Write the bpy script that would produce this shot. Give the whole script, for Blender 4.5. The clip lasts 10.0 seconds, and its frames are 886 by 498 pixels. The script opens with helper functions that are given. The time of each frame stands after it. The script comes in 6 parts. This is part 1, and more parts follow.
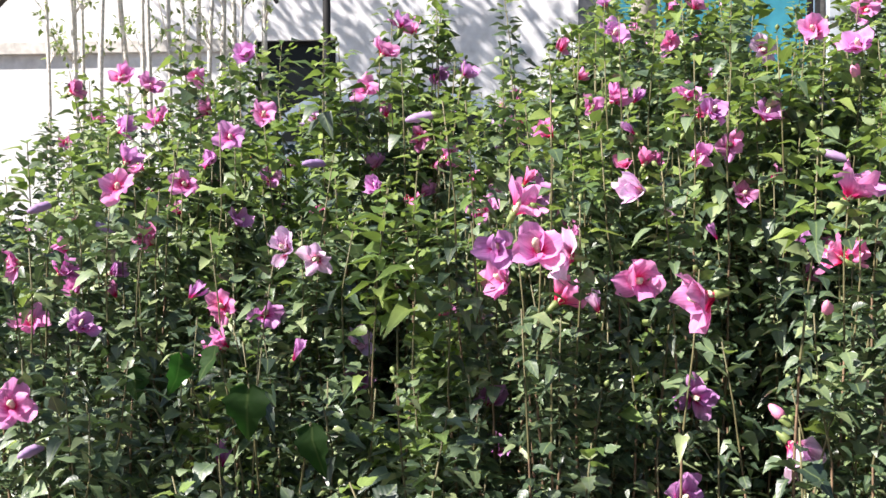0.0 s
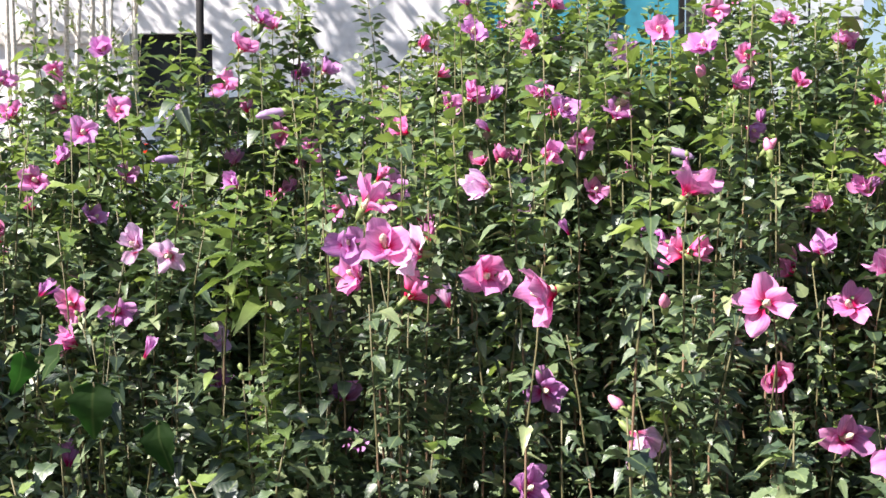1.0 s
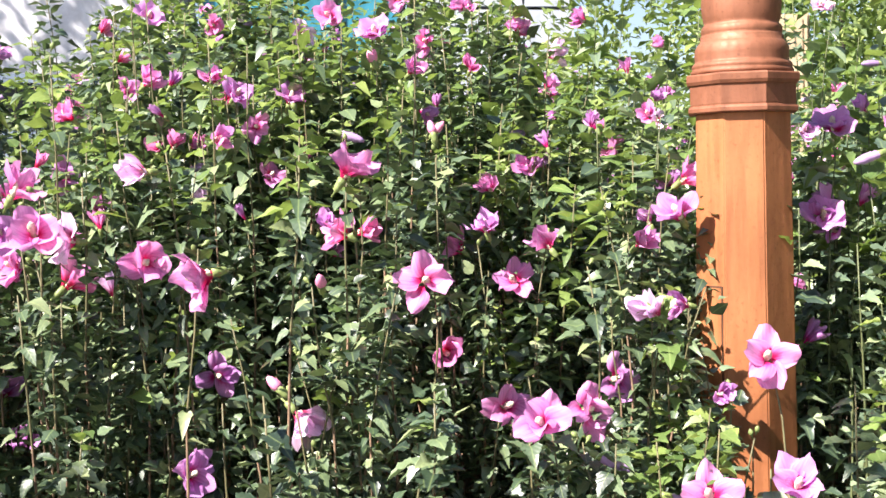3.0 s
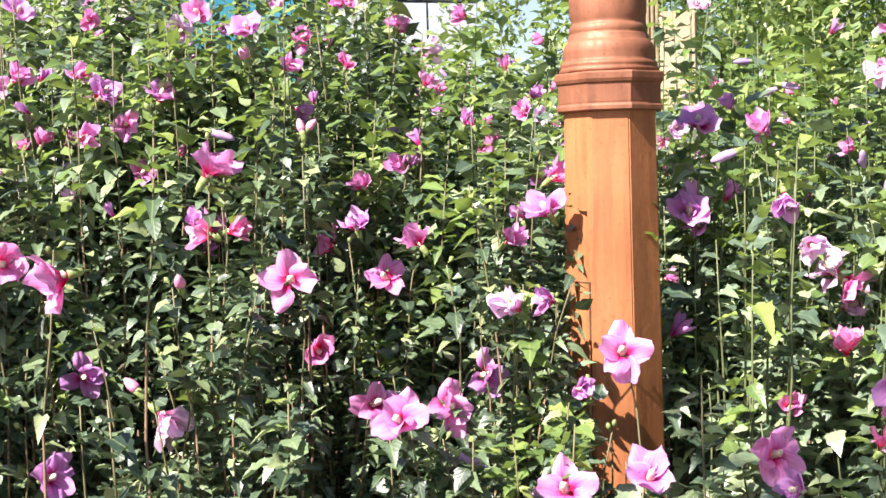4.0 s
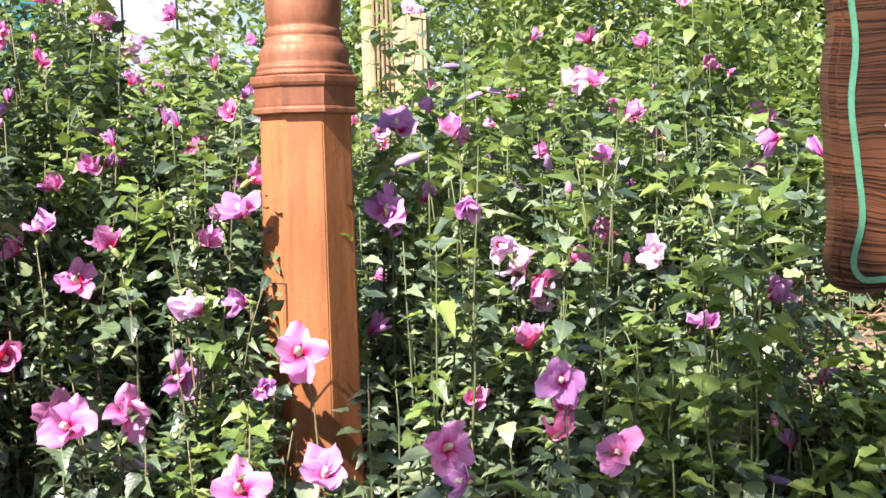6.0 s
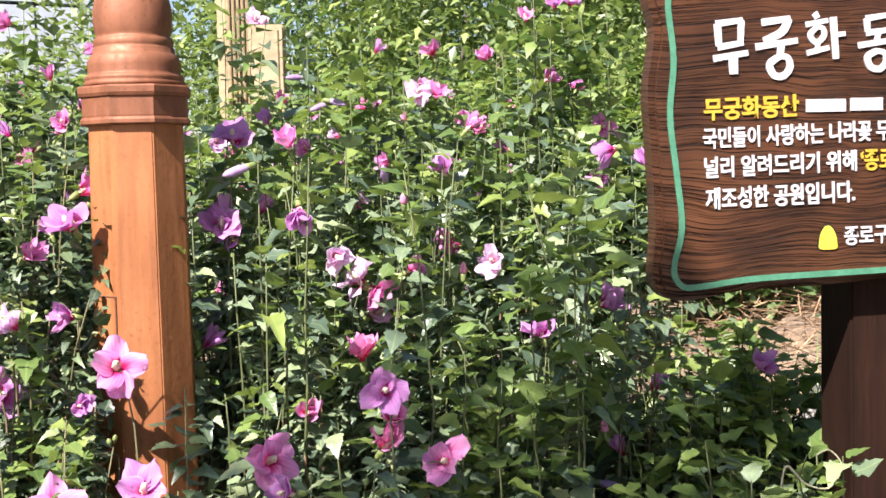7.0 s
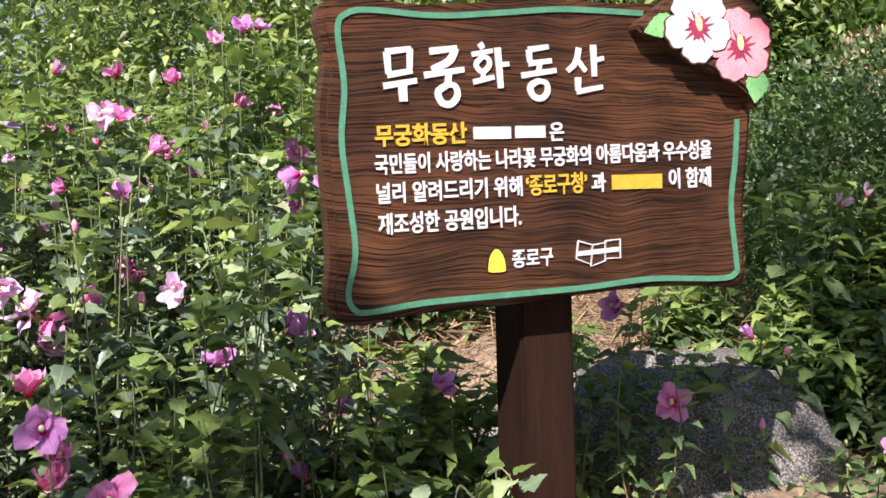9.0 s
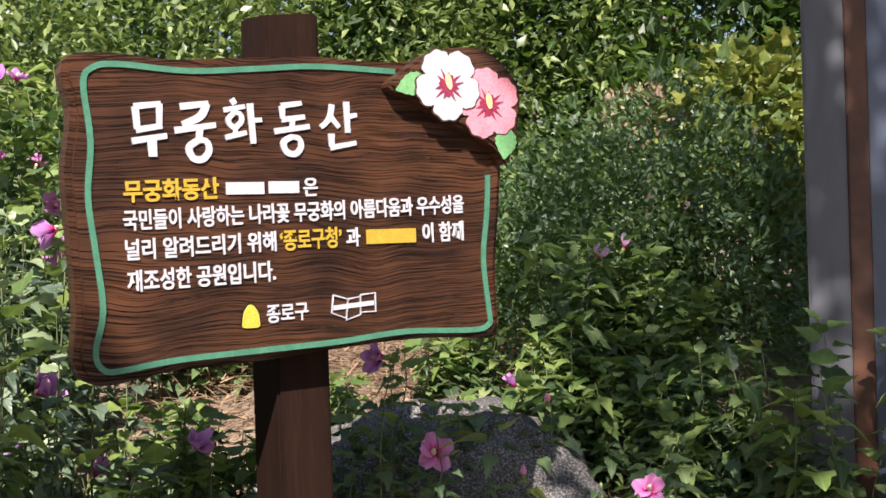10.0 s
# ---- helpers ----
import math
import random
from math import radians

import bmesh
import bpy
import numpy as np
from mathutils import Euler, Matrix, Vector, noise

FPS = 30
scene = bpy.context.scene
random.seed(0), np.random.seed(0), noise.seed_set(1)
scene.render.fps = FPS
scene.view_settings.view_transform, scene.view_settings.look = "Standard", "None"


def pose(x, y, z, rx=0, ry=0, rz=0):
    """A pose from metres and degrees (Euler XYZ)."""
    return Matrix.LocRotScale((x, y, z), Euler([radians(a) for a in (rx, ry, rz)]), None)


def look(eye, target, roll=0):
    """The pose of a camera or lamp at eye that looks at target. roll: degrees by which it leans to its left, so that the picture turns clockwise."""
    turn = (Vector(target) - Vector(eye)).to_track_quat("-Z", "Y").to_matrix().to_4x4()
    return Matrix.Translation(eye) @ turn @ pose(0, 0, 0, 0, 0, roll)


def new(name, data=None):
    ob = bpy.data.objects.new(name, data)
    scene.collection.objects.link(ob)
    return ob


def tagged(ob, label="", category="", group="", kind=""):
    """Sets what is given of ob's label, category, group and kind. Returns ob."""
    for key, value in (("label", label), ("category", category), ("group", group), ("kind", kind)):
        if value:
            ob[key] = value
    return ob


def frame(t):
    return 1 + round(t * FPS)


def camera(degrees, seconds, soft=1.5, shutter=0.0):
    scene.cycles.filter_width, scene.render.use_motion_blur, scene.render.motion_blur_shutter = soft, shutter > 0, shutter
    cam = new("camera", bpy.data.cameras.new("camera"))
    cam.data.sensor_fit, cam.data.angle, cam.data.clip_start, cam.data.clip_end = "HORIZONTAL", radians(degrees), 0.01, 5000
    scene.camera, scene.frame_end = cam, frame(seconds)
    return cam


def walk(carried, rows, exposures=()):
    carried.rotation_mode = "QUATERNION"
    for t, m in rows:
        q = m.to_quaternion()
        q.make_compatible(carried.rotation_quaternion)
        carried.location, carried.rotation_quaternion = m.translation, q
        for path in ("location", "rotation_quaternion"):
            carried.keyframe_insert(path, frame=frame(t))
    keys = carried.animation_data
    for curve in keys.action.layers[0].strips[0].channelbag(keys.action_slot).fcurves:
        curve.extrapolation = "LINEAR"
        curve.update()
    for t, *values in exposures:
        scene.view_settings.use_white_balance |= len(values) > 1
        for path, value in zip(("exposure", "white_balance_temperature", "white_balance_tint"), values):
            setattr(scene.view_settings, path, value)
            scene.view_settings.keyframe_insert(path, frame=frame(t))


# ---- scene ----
cam = camera(39.0, 10.0, soft=1.6)
PATH = [
    (0, (0.295, -0.245, 1.345), (0.118, 1.745, 1.274), -0.3),
    (0.5, (0.315, -0.245, 1.345), (0.226, 1.751, 1.27), -0.2),
    (1, (0.345, -0.257, 1.346), (0.353, 1.741, 1.267), -0.3),
    (1.5, (0.374, -0.266, 1.341), (0.503, 1.728, 1.255), -0.5),
    (2, (0.4, -0.267, 1.339), (0.635, 1.718, 1.253), -0.7),
    (2.5, (0.427, -0.271, 1.339), (0.763, 1.698, 1.237), -1.0),
    (3, (0.455, -0.283, 1.337), (0.874, 1.669, 1.233), -1.4),
    (4.5, (0.552, -0.324, 1.348), (1.192, 1.566, 1.217), -1.5),
    (5, (0.577, -0.337, 1.347), (1.32, 1.515, 1.21), -1.5),
    (6.3, (0.647, -0.395, 1.352), (1.605, 1.356, 1.225), -1.3),
    (6.5, (0.663, -0.405, 1.351), (1.662, 1.323, 1.23), -1.3),
    (7, (0.689, -0.417, 1.347), (1.764, 1.265, 1.228), -1.4),
    (7.5, (0.716, -0.423, 1.344), (1.889, 1.193, 1.229), -1.0),
    (8, (0.738, -0.424, 1.343), (1.977, 1.141, 1.221), -1.3),
    (8.5, (0.748, -0.431, 1.344), (2.059, 1.075, 1.228), -1.6),
    (9, (0.763, -0.456, 1.348), (2.179, 0.954, 1.256), -1.6),
    (9.5, (0.778, -0.493, 1.353), (2.312, 0.789, 1.296), -1.6),
    (10, (0.794, -0.513, 1.356), (2.425, 0.643, 1.332), -1.9),
]
STOPS = [(0.0, 1.42, 6500, 14), (1.2, 1.52, 6500, 15), (2.5, 1.74, 6500, 17), (5.0, 1.86, 6500, 18), (7.0, 1.57, 6500, 18), (8.0, 1.46, 6500, 18), (9.0, 1.24, 6500, 19), (10.0, 1.08, 6500, 19)]
walk(cam, [(t, look(eye, target, roll)) for t, eye, target, roll in PATH], STOPS)

# ---- light ----
SUN_AZ, SUN_EL = 244.0, 45.0   # compass bearing from +y towards +x, and height
world = bpy.data.worlds.new("sky")
scene.world = world
world.use_nodes = True
wn = world.node_tree.nodes
sky = wn.new("ShaderNodeTexSky")
sky.sky_type, sky.sun_disc = "NISHITA", False
sky.sun_elevation, sky.sun_rotation = radians(SUN_EL), radians(SUN_AZ)
wn["Background"].inputs["Strength"].default_value = 0.054
world.node_tree.links.new(sky.outputs[0], wn["Background"].inputs["Color"])
sun = new("sun", bpy.data.lights.new("sun", "SUN"))
sun.data.energy, sun.data.angle, sun.data.color = 5.0, radians(0.6), (1.0, 0.945, 0.88)
to_sun = Vector((math.sin(radians(SUN_AZ)) * math.cos(radians(SUN_EL)), math.cos(radians(SUN_AZ)) * math.cos(radians(SUN_EL)), math.sin(radians(SUN_EL))))
sun.matrix_world = look(to_sun * 30, (0, 0, 0))


# ---- materials ----
def shader(name):
    mat = bpy.data.materials.new(name)
    mat.use_nodes = True
    tree = mat.node_tree
    return mat, tree, tree.nodes["Principled BSDF"]


def ramp(tree, source, stops):
    node = tree.nodes.new("ShaderNodeValToRGB")
    e = node.color_ramp.elements
    while len(e) < len(stops):
        e.new(0.5)
    for one, (at, col) in zip(e, stops):
        one.position, one.color = at, (*col, 1)
    tree.links.new(source, node.inputs[0])
    return node.outputs[0]


def noise_node(tree, scale, detail=4.0, stretch=None, coords="Object"):
    tex = tree.nodes.new("ShaderNodeTexNoise")
    tex.inputs["Scale"].default_value, tex.inputs["Detail"].default_value = scale, detail
    tc = tree.nodes.new("ShaderNodeTexCoord")
    if stretch:
        mp = tree.nodes.new("ShaderNodeMapping")
        mp.inputs["Scale"].default_value = stretch
        tree.links.new(tc.outputs[coords], mp.inputs[0])
        tree.links.new(mp.outputs[0], tex.inputs["Vector"])
    else:
        tree.links.new(tc.outputs[coords], tex.inputs["Vector"])
    return tex.outputs["Fac"]


def mixed(tree, kind, fac, a, b):
    node = tree.nodes.new("ShaderNodeMix")
    node.data_type, node.blend_type = "RGBA", kind
    for i, v in ((0, fac), (6, a), (7, b)):
        if isinstance(v, (int, float)):
            node.inputs[i].default_value = v
        elif isinstance(v, tuple):
            node.inputs[i].default_value = (*v, 1)
        else:
            tree.links.new(v, node.inputs[i])
    return node.outputs[2]


def bump(tree, bsdf, source, strength=0.3, distance=0.005):
    node = tree.nodes.new("ShaderNodeBump")
    node.inputs["Strength"].default_value, node.inputs["Distance"].default_value = strength, distance
    tree.links.new(source, node.inputs["Height"])
    tree.links.new(node.outputs[0], bsdf.inputs["Normal"])


def surface(name, dark, light, scale=8.0, rough=0.6, relief=0.3, depth=0.004, stretch=None, metal=0.0, fine=6.0):
    """A surface with variation at two scales and a fine relief."""
    mat, tree, bsdf = shader(name)
    big, small = noise_node(tree, scale, 5, stretch), noise_node(tree, scale * fine, 6, stretch)
    col = ramp(tree, big, [(0.3, dark), (0.7, light)])
    col = mixed(tree, "MULTIPLY", 0.55, col, ramp(tree, small, [(0.3, (0.55, 0.55, 0.55)), (0.65, (1.1, 1.1, 1.1))]))
    tree.links.new(col, bsdf.inputs["Base Color"])
    bsdf.inputs["Roughness"].default_value, bsdf.inputs["Metallic"].default_value = rough, metal
    bump(tree, bsdf, small, relief, depth)
    return mat


def leafy(name, stops, through_share=0.35, through_tint=(0.25, 0.5, 0.04), rough=0.42, vein=0.35, shine=0.6):
    """A leaf: colour by the leaf, a paler midrib and side veins, light passing through."""
    mat, tree, bsdf = shader(name)
    geo = tree.nodes.new("ShaderNodeNewGeometry")
    col = ramp(tree, geo.outputs["Random Per Island"], stops)
    uv = tree.nodes.new("ShaderNodeUVMap")
    sep = tree.nodes.new("ShaderNodeSeparateXYZ")
    tree.links.new(uv.outputs[0], sep.inputs[0])
    rib = tree.nodes.new("ShaderNodeMath"); rib.operation = "ABSOLUTE"
    sub = tree.nodes.new("ShaderNodeMath"); sub.operation = "SUBTRACT"; sub.inputs[1].default_value = 0.5
    tree.links.new(sep.outputs[0], sub.inputs[0]); tree.links.new(sub.outputs[0], rib.inputs[0])
    slant = tree.nodes.new("ShaderNodeMath"); slant.operation = "SUBTRACT"
    tree.links.new(sep.outputs[1], slant.inputs[0]); tree.links.new(rib.outputs[0], slant.inputs[1])
    wave = tree.nodes.new("ShaderNodeMath"); wave.operation = "MULTIPLY"; wave.inputs[1].default_value = 32.0
    tree.links.new(slant.outputs[0], wave.inputs[0])
    sine = tree.nodes.new("ShaderNodeMath"); sine.operation = "SINE"
    tree.links.new(wave.outputs[0], sine.inputs[0])
    ribs = ramp(tree, rib.outputs[0], [(0.0, (1, 1, 1)), (0.035, (0, 0, 0))])
    col2 = mixed(tree, "MIX", ribs, col, mixed(tree, "MIX", vein, col, (0.35, 0.45, 0.16)))
    blot = noise_node(tree, 45.0, 3)
    col2 = mixed(tree, "MULTIPLY", 0.5, col2, ramp(tree, blot, [(0.35, (0.7, 0.75, 0.7)), (0.65, (1.15, 1.1, 1.0))]))
    tree.links.new(col2, bsdf.inputs["Base Color"])
    bsdf.inputs["Roughness"].default_value = rough
    bsdf.inputs["Specular IOR Level"].default_value = shine
    bump(tree, bsdf, sine.outputs[0], 0.12, 0.0008)
    lit = tree.nodes.new("ShaderNodeBsdfTranslucent")
    tree.links.new(mixed(tree, "MIX", 0.6, col2, through_tint), lit.inputs[0])
    mix = tree.nodes.new("ShaderNodeMixShader")
    mix.inputs[0].default_value = through_share
    tree.links.new(bsdf.outputs[0], mix.inputs[1]); tree.links.new(lit.outputs[0], mix.inputs[2])
    tree.links.new(mix.outputs[0], tree.nodes["Material Output"].inputs[0])
    return mat


def petal_skin(name, eye, streak, body, edge, share=0.42):
    """A petal: dark eye with streaks that run out into the body, faint veins, light passing through."""
    mat, tree, bsdf = shader(name)
    uv = tree.nodes.new("ShaderNodeUVMap")
    sep = tree.nodes.new("ShaderNodeSeparateXYZ")
    tree.links.new(uv.outputs[0], sep.inputs[0])
    grain = tree.nodes.new("ShaderNodeTexNoise")
    grain.inputs["Scale"].default_value, grain.inputs["Detail"].default_value = 1.0, 3.0
    mp = tree.nodes.new("ShaderNodeMapping"); mp.inputs["Scale"].default_value = (26.0, 2.5, 1.0)
    tree.links.new(uv.outputs[0], mp.inputs[0]); tree.links.new(mp.outputs[0], grain.inputs["Vector"])
    add = tree.nodes.new("ShaderNodeMath"); add.operation = "MULTIPLY_ADD"
    add.inputs[1].default_value = 0.22
    tree.links.new(grain.outputs["Fac"], add.inputs[0]); tree.links.new(sep.outputs[1], add.inputs[2])
    col = ramp(tree, add.outputs[0], [(0.2, eye), (0.45, eye), (0.54, streak), (0.67, body), (1.0, edge)])
    veins = ramp(tree, grain.outputs["Fac"], [(0.35, (0.84, 0.78, 0.84)), (0.6, (1.08, 1.08, 1.08))])
    col = mixed(tree, "MULTIPLY", 0.8, col, veins)
    info = tree.nodes.new("ShaderNodeObjectInfo")
    tone = ramp(tree, info.outputs["Random"], [(0.0, (0.86, 0.82, 0.92)), (1.0, (1.1, 1.06, 1.04))])
    col = mixed(tree, "MULTIPLY", 1.0, col, tone)
    tree.links.new(col, bsdf.inputs["Base Color"])
    bsdf.inputs["Roughness"].default_value = 0.55
    bsdf.inputs["Specular IOR Level"].default_value = 0.25
    bump(tree, bsdf, grain.outputs["Fac"], 0.35, 0.0015)
    lit = tree.nodes.new("ShaderNodeBsdfTranslucent")
    tree.links.new(col, lit.inputs[0])
    mix = tree.nodes.new("ShaderNodeMixShader")
    mix.inputs[0].default_value = share
    tree.links.new(bsdf.outputs[0], mix.inputs[1]); tree.links.new(lit.outputs[0], mix.inputs[2])
    tree.links.new(mix.outputs[0], tree.nodes["Material Output"].inputs[0])
    return mat


LEAF_OLD = leafy("leaf_mature", [(0.0, (0.018, 0.037, 0.020)), (0.4, (0.053, 0.094, 0.048)), (0.8, (0.132, 0.190, 0.092)), (1.0, (0.25, 0.30, 0.140))], 0.15, (0.12, 0.22, 0.05), rough=0.46, shine=1.0)
LEAF_NEW = leafy("leaf_young", [(0.0, (0.080, 0.140, 0.042)), (0.6, (0.16, 0.245, 0.068)), (1.0, (0.28, 0.355, 0.10))], 0.32, (0.35, 0.5, 0.08))
LEAF_LUSH = leafy("leaf_lush", [(0.0, (0.022, 0.046, 0.030)), (0.4, (0.080, 0.126, 0.080)), (0.8, (0.195, 0.262, 0.150)), (1.0, (0.32, 0.385, 0.20))], 0.13, (0.20, 0.32, 0.09), rough=0.44, shine=1.0)
LEAF_VINE = leafy("leaf_vine", [(0.0, (0.032, 0.062, 0.030)), (0.4, (0.076, 0.128, 0.056)), (0.8, (0.15, 0.215, 0.090)), (1.0, (0.25, 0.32, 0.13))], 0.28, (0.16, 0.34, 0.05), rough=0.42)
LEAF_BROAD = leafy("leaf_broad", [(0.0, (0.012, 0.036, 0.008)), (1.0, (0.022, 0.055, 0.010))], 0.3, (0.05, 0.22, 0.03), 0.7, 0.15, 0.2)
LEAF_HEDGE = leafy("leaf_hedge", [(0.0, (0.06, 0.095, 0.040)), (0.5, (0.16, 0.225, 0.075)), (1.0, (0.32, 0.385, 0.12))], 0.30, (0.30, 0.46, 0.08))
LEAF_FINE = leafy("leaf_fine", [(0.0, (0.028, 0.058, 0.034)), (0.6, (0.062, 0.115, 0.058)), (1.0, (0.15, 0.21, 0.080))], 0.25)
LEAF_GOLD = leafy("leaf_gold", [(0.0, (0.06, 0.11, 0.03)), (0.5, (0.15, 0.20, 0.045)), (1.0, (0.36, 0.37, 0.085))], 0.35, (0.35, 0.38, 0.06))
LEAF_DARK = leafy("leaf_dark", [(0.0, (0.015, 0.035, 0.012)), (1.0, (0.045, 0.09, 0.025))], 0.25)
LEAF_DEAD = leafy("leaf_dead", [(0.0, (0.11, 0.07, 0.042)), (0.5, (0.24, 0.165, 0.10)), (1.0, (0.42, 0.32, 0.22))], 0.1, (0.4, 0.25, 0.1), 0.75)
PETALS = [
    petal_skin("petal_pink", (0.66, 0.02, 0.14), (0.78, 0.09, 0.32), (0.80, 0.27, 0.57), (0.83, 0.38, 0.67)),
    petal_skin("petal_violet", (0.50, 0.012, 0.14), (0.62, 0.10, 0.36), (0.64, 0.25, 0.59), (0.70, 0.36, 0.69)),
    petal_skin("petal_rose", (0.62, 0.012, 0.08), (0.78, 0.07, 0.22), (0.82, 0.21, 0.47), (0.84, 0.34, 0.60)),
    petal_skin("petal_pale", (0.55, 0.05, 0.16), (0.74, 0.28, 0.50), (0.84, 0.54, 0.78), (0.90, 0.68, 0.88)),
]
SPENT = petal_skin("petal_spent", (0.42, 0.30, 0.50), (0.42, 0.30, 0.50), (0.48, 0.36, 0.56), (0.56, 0.45, 0.64), 0.2)
STAMEN = surface("stamen", (0.74, 0.62, 0.40), (0.88, 0.82, 0.66), 300, 0.7, 0.8, 0.002)
CALYX = surface("calyx", (0.13, 0.18, 0.05), (0.25, 0.31, 0.10), 90, 0.55, 0.3, 0.001)
DARK_GAP = surface("dark_gap", (0.05, 0.022, 0.01), (0.08, 0.035, 0.015), 30, 0.8, 0.1, 0.0005)
STEM_GREEN = surface("stem_green", (0.085, 0.085, 0.036), (0.17, 0.15, 0.065), 60, 0.6, 0.4, 0.001)
STEM_LUSH = surface("stem_lush", (0.065, 0.085, 0.034), (0.135, 0.155, 0.060), 60, 0.55, 0.3, 0.001)
STEM_WOOD = surface("stem_wood", (0.13, 0.082, 0.048), (0.30, 0.20, 0.12), 70, 0.8, 0.6, 0.001)
BARK = surface("bark", (0.05, 0.04, 0.03), (0.14, 0.11, 0.085), 14, 0.9, 1.0, 0.02, (1, 1, 0.25))
BARK_PALE = surface("bark_pale", (0.50, 0.47, 0.42), (0.80, 0.78, 0.74), 22, 0.8, 0.6, 0.004, (1, 1, 3))
SOIL = surface("soil", (0.11, 0.072, 0.045), (0.28, 0.205, 0.14), 3, 0.95, 1.0, 0.02, None, 0, 14)
ASPHALT = surface("asphalt", (0.045, 0.045, 0.048), (0.075, 0.074, 0.072), 2, 0.9, 0.6, 0.004, None, 0, 80)
PAVING = surface("paving", (0.15, 0.14, 0.13), (0.23, 0.22, 0.20), 3, 0.85, 0.4, 0.004, None, 0, 30)
PLASTER = surface("white_plaster", (0.70, 0.70, 0.71), (0.80, 0.80, 0.805), 0.7, 0.85, 0.12, 0.002, None, 0, 12)
LEDGE = surface("ledge_stone", (0.54, 0.52, 0.48), (0.66, 0.63, 0.58), 3, 0.8, 0.3, 0.003)
TEAL = surface("teal_panel", (0.03, 0.20, 0.27), (0.05, 0.27, 0.35), 1.2, 0.35, 0.05, 0.002)
PALE_PANEL = surface("pale_panel", (0.42, 0.47, 0.52), (0.55, 0.60, 0.64), 1.0, 0.5, 0.1, 0.002)
CONCRETE = surface("concrete", (0.34, 0.31, 0.27), (0.48, 0.45, 0.40), 5, 0.9, 0.5, 0.004)
BLACK_METAL = surface("black_metal", (0.008, 0.008, 0.009), (0.016, 0.016, 0.017), 10, 0.75, 0.1, 0.001)
BLACK_METAL.node_tree.nodes["Principled BSDF"].inputs["Specular IOR Level"].default_value = 0.2
BEIGE = surface("beige_paint", (0.34, 0.26, 0.15), (0.45, 0.35, 0.21), 6, 0.6, 0.3, 0.003)
GREY_METAL = surface("grey_metal", (0.085, 0.09, 0.10), (0.115, 0.12, 0.13), 4, 0.5, 0.1, 0.002, (1, 1, 0.2), 0.2)
BOARD_BROWN = surface("board_brown", (0.07, 0.026, 0.012), (0.12, 0.045, 0.02), 8, 0.55, 0.2, 0.002)
BOARD_BLUE = surface("board_blue", (0.06, 0.078, 0.115), (0.085, 0.105, 0.15), 2, 0.3, 0.05, 0.001)
CAR_PAINT = surface("car_paint", (0.24, 0.30, 0.37), (0.30, 0.36, 0.43), 1.0, 0.25, 0.02, 0.001, None, 0.3)
TYRE = surface("tyre", (0.012, 0.012, 0.012), (0.025, 0.025, 0.025), 20, 0.85, 0.4, 0.003)
TAIL_RED = surface("tail_red", (0.55, 0.03, 0.01), (0.7, 0.06, 0.02), 30, 0.2, 0.1, 0.001)
WHITE_INK = surface("white_ink", (0.48, 0.48, 0.50), (0.56, 0.56, 0.57), 60, 0.5, 0.1, 0.0005)
YELLOW_INK = surface("yellow_ink", (0.44, 0.285, 0.022), (0.52, 0.35, 0.035), 60, 0.5, 0.1, 0.0005)
BELL_INK = surface("bell_ink", (0.52, 0.42, 0.04), (0.62, 0.50, 0.06), 60, 0.5, 0.1, 0.0005)
GREEN_INK = surface("green_ink", (0.045, 0.17, 0.10), (0.07, 0.23, 0.14), 40, 0.45, 0.3, 0.001)
PINK_INK = surface("pink_ink", (0.78, 0.25, 0.30), (0.84, 0.32, 0.37), 40, 0.45, 0.1, 0.0005)
CRIMSON_INK = surface("crimson_ink", (0.26, 0.02, 0.06), (0.33, 0.035, 0.08), 60, 0.5, 0.1, 0.0005)
CREAM_INK = surface("cream_ink", (0.85, 0.72, 0.25), (0.9, 0.8, 0.35), 60, 0.5, 0.1, 0.0005)
LEAF_INK = surface("leaf_ink", (0.14, 0.36, 0.13), (0.20, 0.45, 0.18), 40, 0.5, 0.1, 0.0005)


def dark_glass():
    mat, tree, bsdf = shader("dark_glass")
    bsdf.inputs["Base Color"].default_value = (0.010, 0.012, 0.013, 1)
    bsdf.inputs["Roughness"].default_value = 0.08
    bsdf.inputs["Specular IOR Level"].default_value = 0.12
    return mat


def post_paint(name, low, high, metal):
    """Glossy copper-brown paint over cast metal, with runs and small dents."""
    mat, tree, bsdf = shader(name)
    big, runs, fine = noise_node(tree, 5, 4), noise_node(tree, 9, 5, (6, 6, 0.6)), noise_node(tree, 90, 4)
    col = ramp(tree, big, [(0.3, low), (0.7, high)])
    col = mixed(tree, "MULTIPLY", 0.6, col, ramp(tree, runs, [(0.35, (0.66, 0.60, 0.55)), (0.6, (1.10, 1.07, 1.05))]))
    specks = noise_node(tree, 140, 5)
    col = mixed(tree, "MULTIPLY", 0.5, col, ramp(tree, specks, [(0.28, (0.45, 0.40, 0.36)), (0.40, (1.0, 1.0, 1.0))]))
    tree.links.new(col, bsdf.inputs["Base Color"])
    bsdf.inputs["Metallic"].default_value = metal
    tree.links.new(ramp(tree, fine, [(0.3, (0.50, 0.50, 0.50)), (0.7, (0.72, 0.72, 0.72))]), bsdf.inputs["Roughness"])
    both = mixed(tree, "MIX", 0.35, runs, fine)
    bump(tree, bsdf, both, 0.35, 0.004)
    return mat


